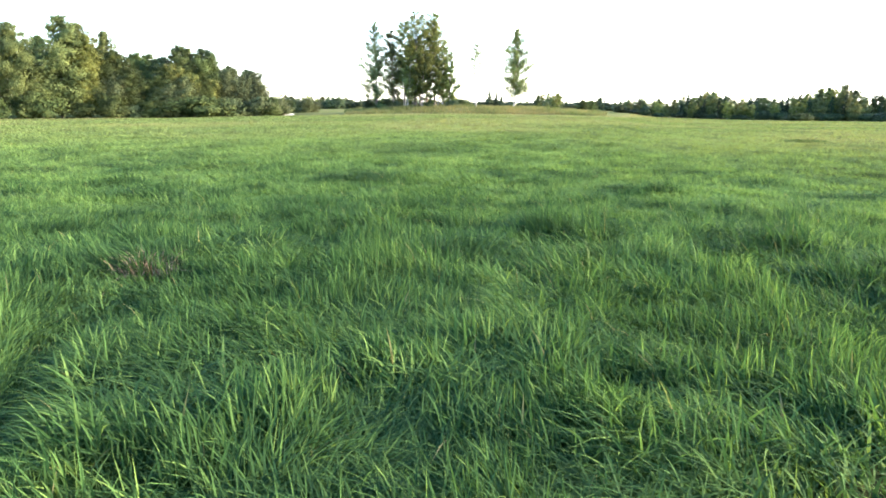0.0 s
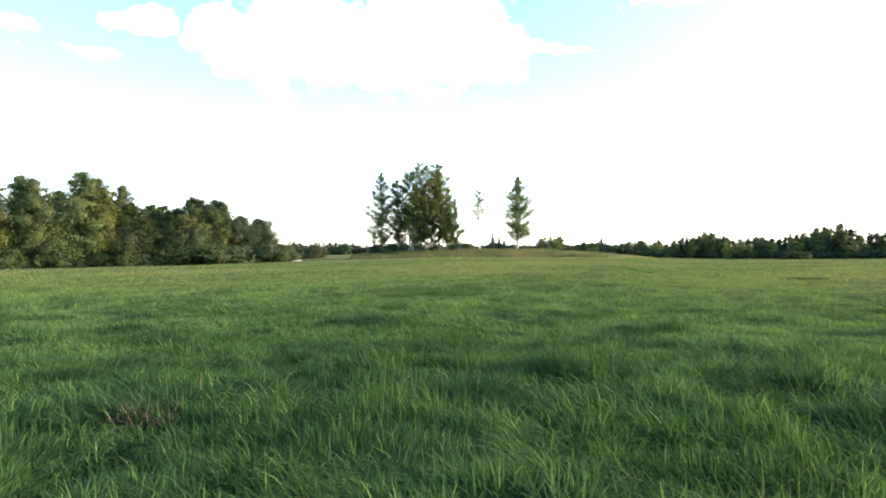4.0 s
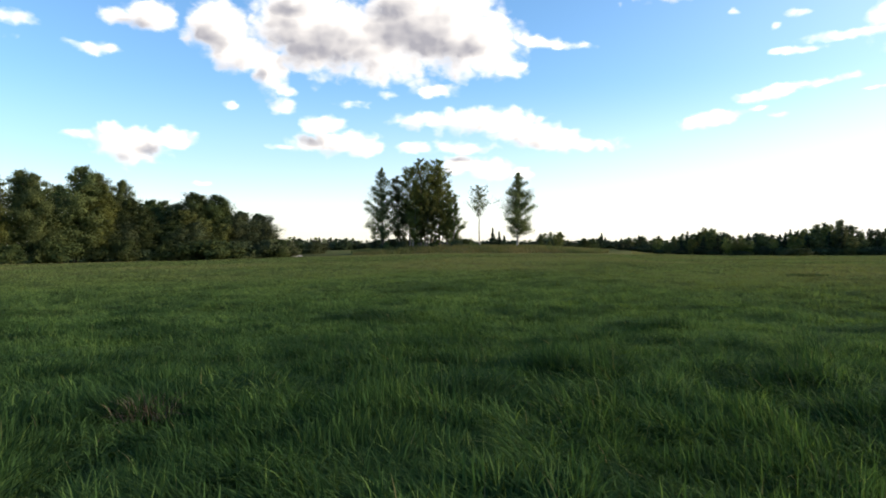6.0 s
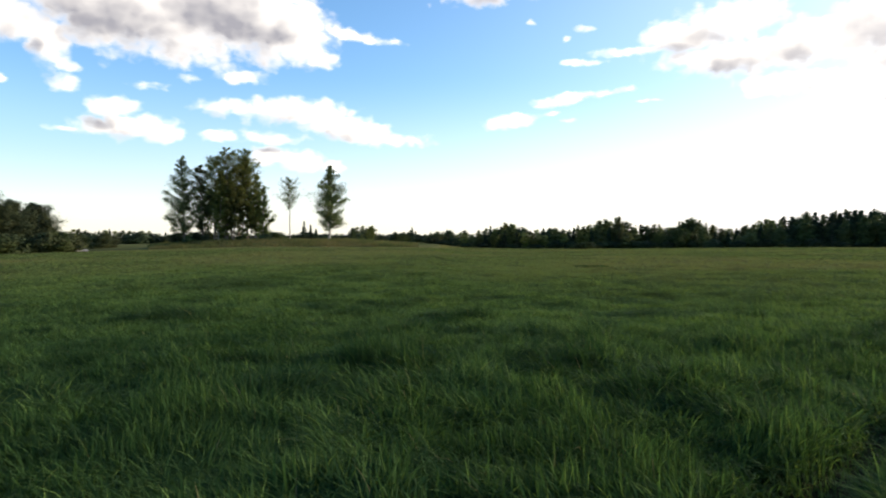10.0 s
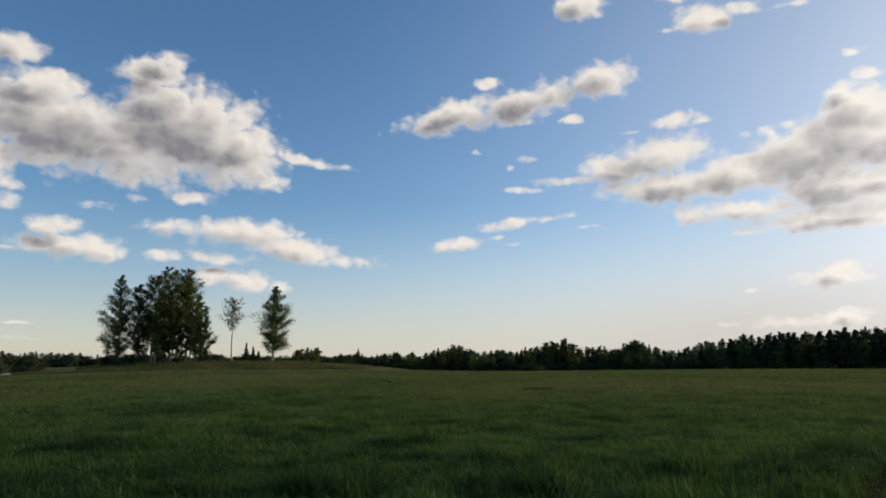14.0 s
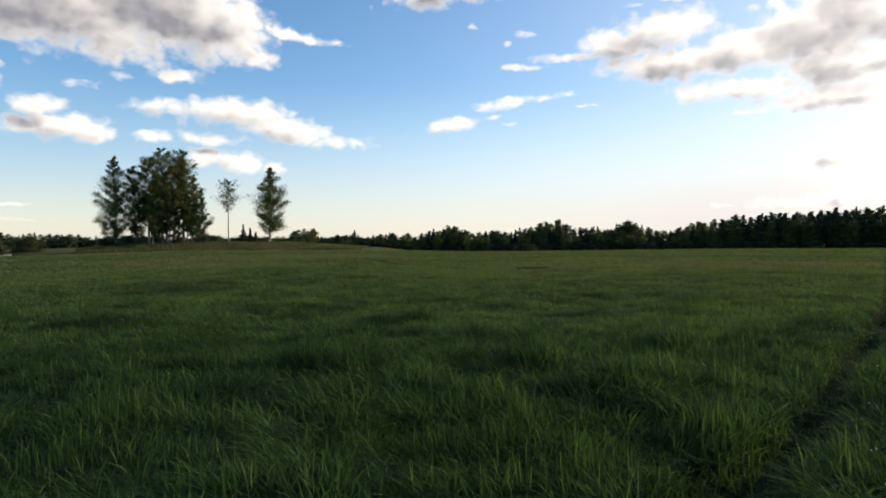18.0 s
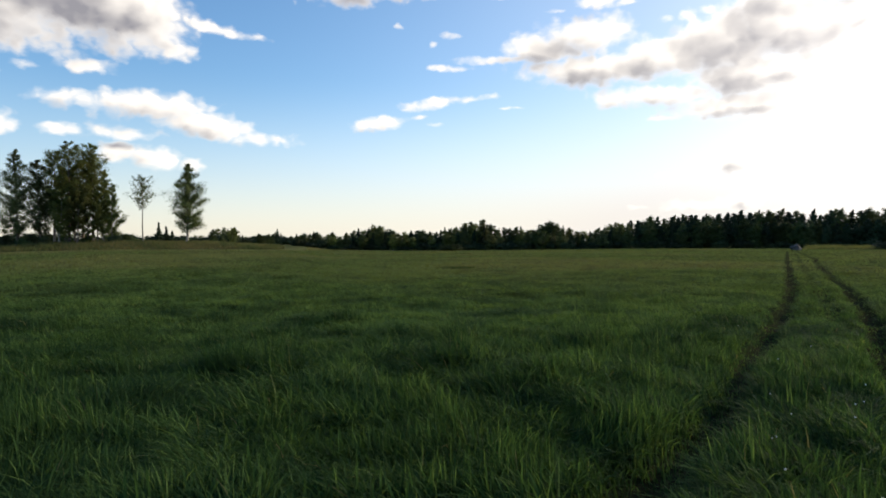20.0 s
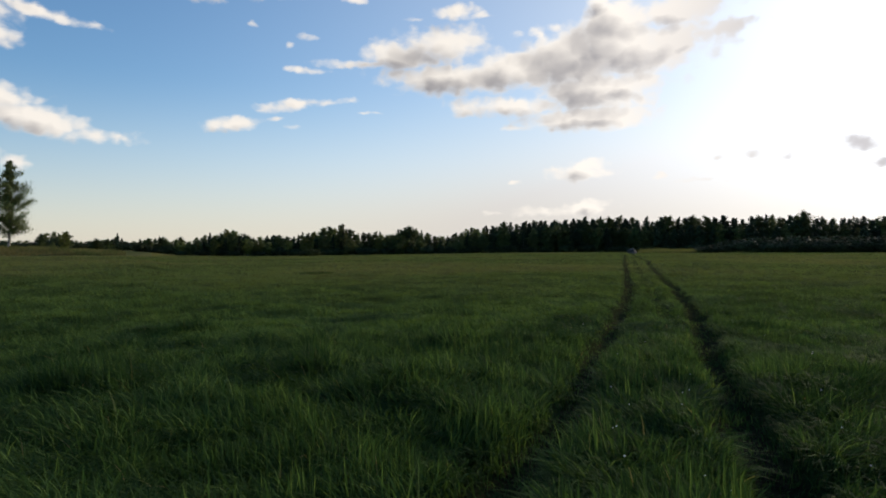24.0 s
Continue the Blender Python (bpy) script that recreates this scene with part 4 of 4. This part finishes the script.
# the wood beyond the bank
turn = 14.5
while turn > -15.5:
    top = np.interp(-turn, [-v for v in LINE_TURN], LINE_TOP)
    if not -3 < turn < 5:
        plant(wood_rng.choice(MIXED), turn, 260 + wood_rng.uniform(-8, 8), top + wood_rng.uniform(-0.2, 0.08), 1.1, FAR_WOOD)
    turn -= wood_rng.uniform(0.3, 0.6)
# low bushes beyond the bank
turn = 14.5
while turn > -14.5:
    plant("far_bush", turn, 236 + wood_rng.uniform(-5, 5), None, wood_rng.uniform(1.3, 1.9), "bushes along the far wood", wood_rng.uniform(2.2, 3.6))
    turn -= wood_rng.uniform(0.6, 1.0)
# trees that stand out of the line
for kind, turn, far, top, girth in (
    ("far_leafy", -8.0, 170, 0.85, 0.6), ("far_birch", -9.5, 165, 1.05, 0.72), ("far_aspen", -8.7, 172, 0.35, 0.8), ("far_spruce", -13.15, 190, 0.95, 0.9), ("far_leafy", -11.6, 180, 0.5, 1.0), ("far_leafy", -12.4, 184, 0.45, 1.0),
    ("far_birch", -21.2, 200, 1.3, 0.9), ("far_birch", -21.8, 201, 1.15, 0.8), ("far_aspen", -29.0, 198, 1.45, 1.0), ("far_birch", -29.8, 199, 1.4, 1.0), ("far_aspen", -30.65, 197, 1.75, 0.9), ("far_leafy", -36.4, 199, 1.55, 1.2), ("far_leafy", -35.7, 200, 1.25, 1.0),
    ("far_leafy", -67.8, 205, 2.45, 1.0), ("far_spruce", -60.0, 206, 2.15, 1.0), ("far_spruce", -61.6, 206, 2.2, 1.0), ("far_spruce", -70.5, 203, 1.9, 1.0), ("far_pine", -22.6, 199, 0.95, 0.9), ("far_pine", -57.5, 205, 2.25, 1.0), ("far_spruce", -16.2, 196, 0.75, 0.9), ("far_spruce", -26.9, 197, 0.9, 0.9), ("far_spruce", -24.9, 197, 0.85, 0.9),
):
    plant(kind, turn, far, top, girth, FAR_WOOD)
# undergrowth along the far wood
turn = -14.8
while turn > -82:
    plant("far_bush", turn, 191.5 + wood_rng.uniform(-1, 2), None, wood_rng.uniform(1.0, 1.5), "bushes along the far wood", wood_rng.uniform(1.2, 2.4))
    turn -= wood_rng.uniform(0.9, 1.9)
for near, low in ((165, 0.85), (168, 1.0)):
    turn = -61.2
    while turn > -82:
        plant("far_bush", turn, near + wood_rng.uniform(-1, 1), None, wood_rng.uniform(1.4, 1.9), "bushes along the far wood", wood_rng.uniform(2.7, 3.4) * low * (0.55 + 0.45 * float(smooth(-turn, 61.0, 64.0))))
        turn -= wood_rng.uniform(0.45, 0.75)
plant("bush", -28.0, 178, None, 1.3, "bushes along the far wood", 1.7)
plant("shrub", -27.4, 178.5, None, 1.1, "bushes along the far wood", 1.2)


# ---- small things ----
def make_dead_tuft():
    """A withered clump of brown stalks."""
    rng = np.random.default_rng(61)
    x0, y0 = -2.93, 6.33
    n = 400
    r, a = np.abs(rng.normal(0, 0.085, n)), rng.uniform(0, 6.28, n)
    x, y = x0 + r * np.cos(a) * 1.25, y0 + r * np.sin(a)
    v, t, hue, dry = blades(x, y, rng.uniform(0.16, 0.42, n), rng.uniform(0.006, 0.013, n), a + rng.normal(0, 0.9, n), rng.uniform(0.3, 1.5, n), rng.uniform(0, 3.1, n), np.full(n, 0.4), np.ones(n), 3)
    k = Mat("withered_stalks")
    c = k.mix(k.ramp(k.noise(14.0, 3.0), 0.35, 0.65), (0.06, 0.042, 0.030), (0.19, 0.14, 0.10))
    m = mesh_from("withered_tuft", v, t, k.surface(c, 0.8, through=0.15, gloss=0.1))
    return tagged(new("withered_tuft", m), "withered brown tuft of dead stalks in green grass", "dead plant")


make_dead_tuft()


def make_boulder(name, turn, far, wide, tall, seed, colour_a, colour_b, label):
    """A weathered field stone, sunk a little into the turf."""
    bm = bmesh.new()
    bmesh.ops.create_icosphere(bm, subdivisions=4, radius=1.0)
    for v in bm.verts:
        p = v.co.copy()
        lump = 1 + 0.45 * (noise.noise(p * 1.3 + Vector((seed, 0, 0)))) + 0.07 * noise.noise(p * 3.7 + Vector((0, seed, 0)))
        v.co = Vector((p.x * wide * 0.5, p.y * wide * 0.42, max(p.z, -0.35) * tall * 0.75)) * lump
    m = bpy.data.meshes.new(name)
    bm.to_mesh(m)
    bm.free()
    m.shade_smooth()
    k = Mat("lichened_stone")
    grain = k.noise(4.0, 6.0, 0.65)
    c = k.mix(k.ramp(grain, 0.35, 0.65), colour_a, colour_b)
    c = k.mix(k.ramp(k.noise(1.2, 4.0), 0.55, 0.7, 0.0, 0.6), c, (0.22, 0.22, 0.18))
    m.materials.append(k.surface(c, 0.9, bump=grain, strength=0.7, distance=0.06, gloss=0.15))
    ob = tagged(new(name, m), label, "boulder")
    p = at(turn, far)
    ob.matrix_basis = Matrix.Translation((p.x, p.y, p.z + tall * 0.2))
    return ob


make_boulder("boulder", -55.25, 150, 2.1, 1.2, 3.0, (0.05, 0.047, 0.044), (0.11, 0.105, 0.10), "rounded grey boulder at the end of the track")
make_boulder("boulder", 12.9, 124, 2.2, 0.4, 9.0, (0.36, 0.34, 0.32), (0.50, 0.48, 0.45), "long low pale stone at the field's edge")


def make_clover():
    """Scattered small white flower heads over the grass beside the track."""
    rng = np.random.default_rng(17)
    n = 130
    r, a = 3.0 + 9 * rng.random(n) ** 1.3, np.radians(rng.uniform(-80, -50, n))
    x, y = -r * np.sin(a), r * np.cos(a)
    keep = rut_depth(x, y) < 0.05
    x, y = x[keep][:36], y[keep][:36]
    n = len(x)
    z = land(x, y) + rng.uniform(0.17, 0.28, n)
    bm = bmesh.new()
    bmesh.ops.create_icosphere(bm, subdivisions=1, radius=1.0)
    ball = np.array([v.co[:] for v in bm.verts])
    faces = np.array([[v.index for v in f.verts] for f in bm.faces])
    bm.free()
    size = rng.uniform(0.006, 0.010, n)
    heads = np.stack([x, y, z], -1)[:, None] + ball[None] * size[:, None, None] * [1, 1, 0.8]
    tris = (np.arange(n)[:, None, None] * len(ball) + faces[None]).reshape(-1, 3)
    stalk = blades(x, y, z - land(x, y), np.full(n, 0.005), np.zeros(n), np.zeros(n), np.zeros(n), np.full(n, 0.5), np.zeros(n), 1)
    k = Mat("clover_white")
    white = k.surface(k.mix(k.ramp(k.noise(60.0, 2.0), 0.4, 0.6), (0.62, 0.60, 0.55), (0.80, 0.78, 0.74)), 0.8, through=0.2, gloss=0.1)
    verts = np.concatenate([heads.reshape(-1, 3), stalk[0]])
    m = mesh_from("clover", verts, np.concatenate([tris, stalk[1] + n * len(ball)]), white, hue=np.full(len(verts), 0.5), dry=np.zeros(len(verts)))
    m.materials.append(GRASS)
    index = np.zeros(len(m.polygons), np.int32)
    index[len(tris):] = 1
    m.polygons.foreach_set("material_index", index)
    return tagged(new("clover", m), "small white clover heads scattered in the grass", "flowers", kind="stuff")


make_clover()


def make_grass_tuft(x0, y0, half, seed):
    """A rank, dark tuft that stands out of the sward."""
    rng = np.random.default_rng(seed)
    n = 420
    a, r = rng.uniform(0, 6.28, n), half * np.sqrt(rng.random(n)) * 0.9
    x, y = x0 + r * np.cos(a), y0 + r * np.sin(a) * 0.75
    far = math.hypot(x0, y0)
    tall = (0.32 - 0.16 * r / half) * rng.uniform(0.55, 1.15, n) * (1 if far < 20 else 0.8)
    v, t, hue, dry = blades(x, y, tall, rng.uniform(0.6, 1.3, n) * (0.008 + 0.0011 * far), a + rng.normal(0, 0.8, n), rng.uniform(0.5, 1.6, n), rng.uniform(0, 3.1, n), np.clip(rng.normal(0.12, 0.14, n), 0, 1), (rng.random(n) < 0.06) * rng.uniform(0.4, 1.0, n), 3)
    base = Vector((x0, y0, float(land(x0, y0))))
    ob = new("grass_tuft", mesh_from("grass_tuft", v - np.array(base), t, GRASS, hue=hue, dry=dry))
    ob.matrix_basis = Matrix.Translation(base)
    return tagged(ob, "rank dark green tuft standing above the grass", "grass tuft", "dark tufts in the meadow")


for i, (x0, y0, half) in enumerate(TUFTS[:8]):
    make_grass_tuft(x0, y0, half, 300 + i)
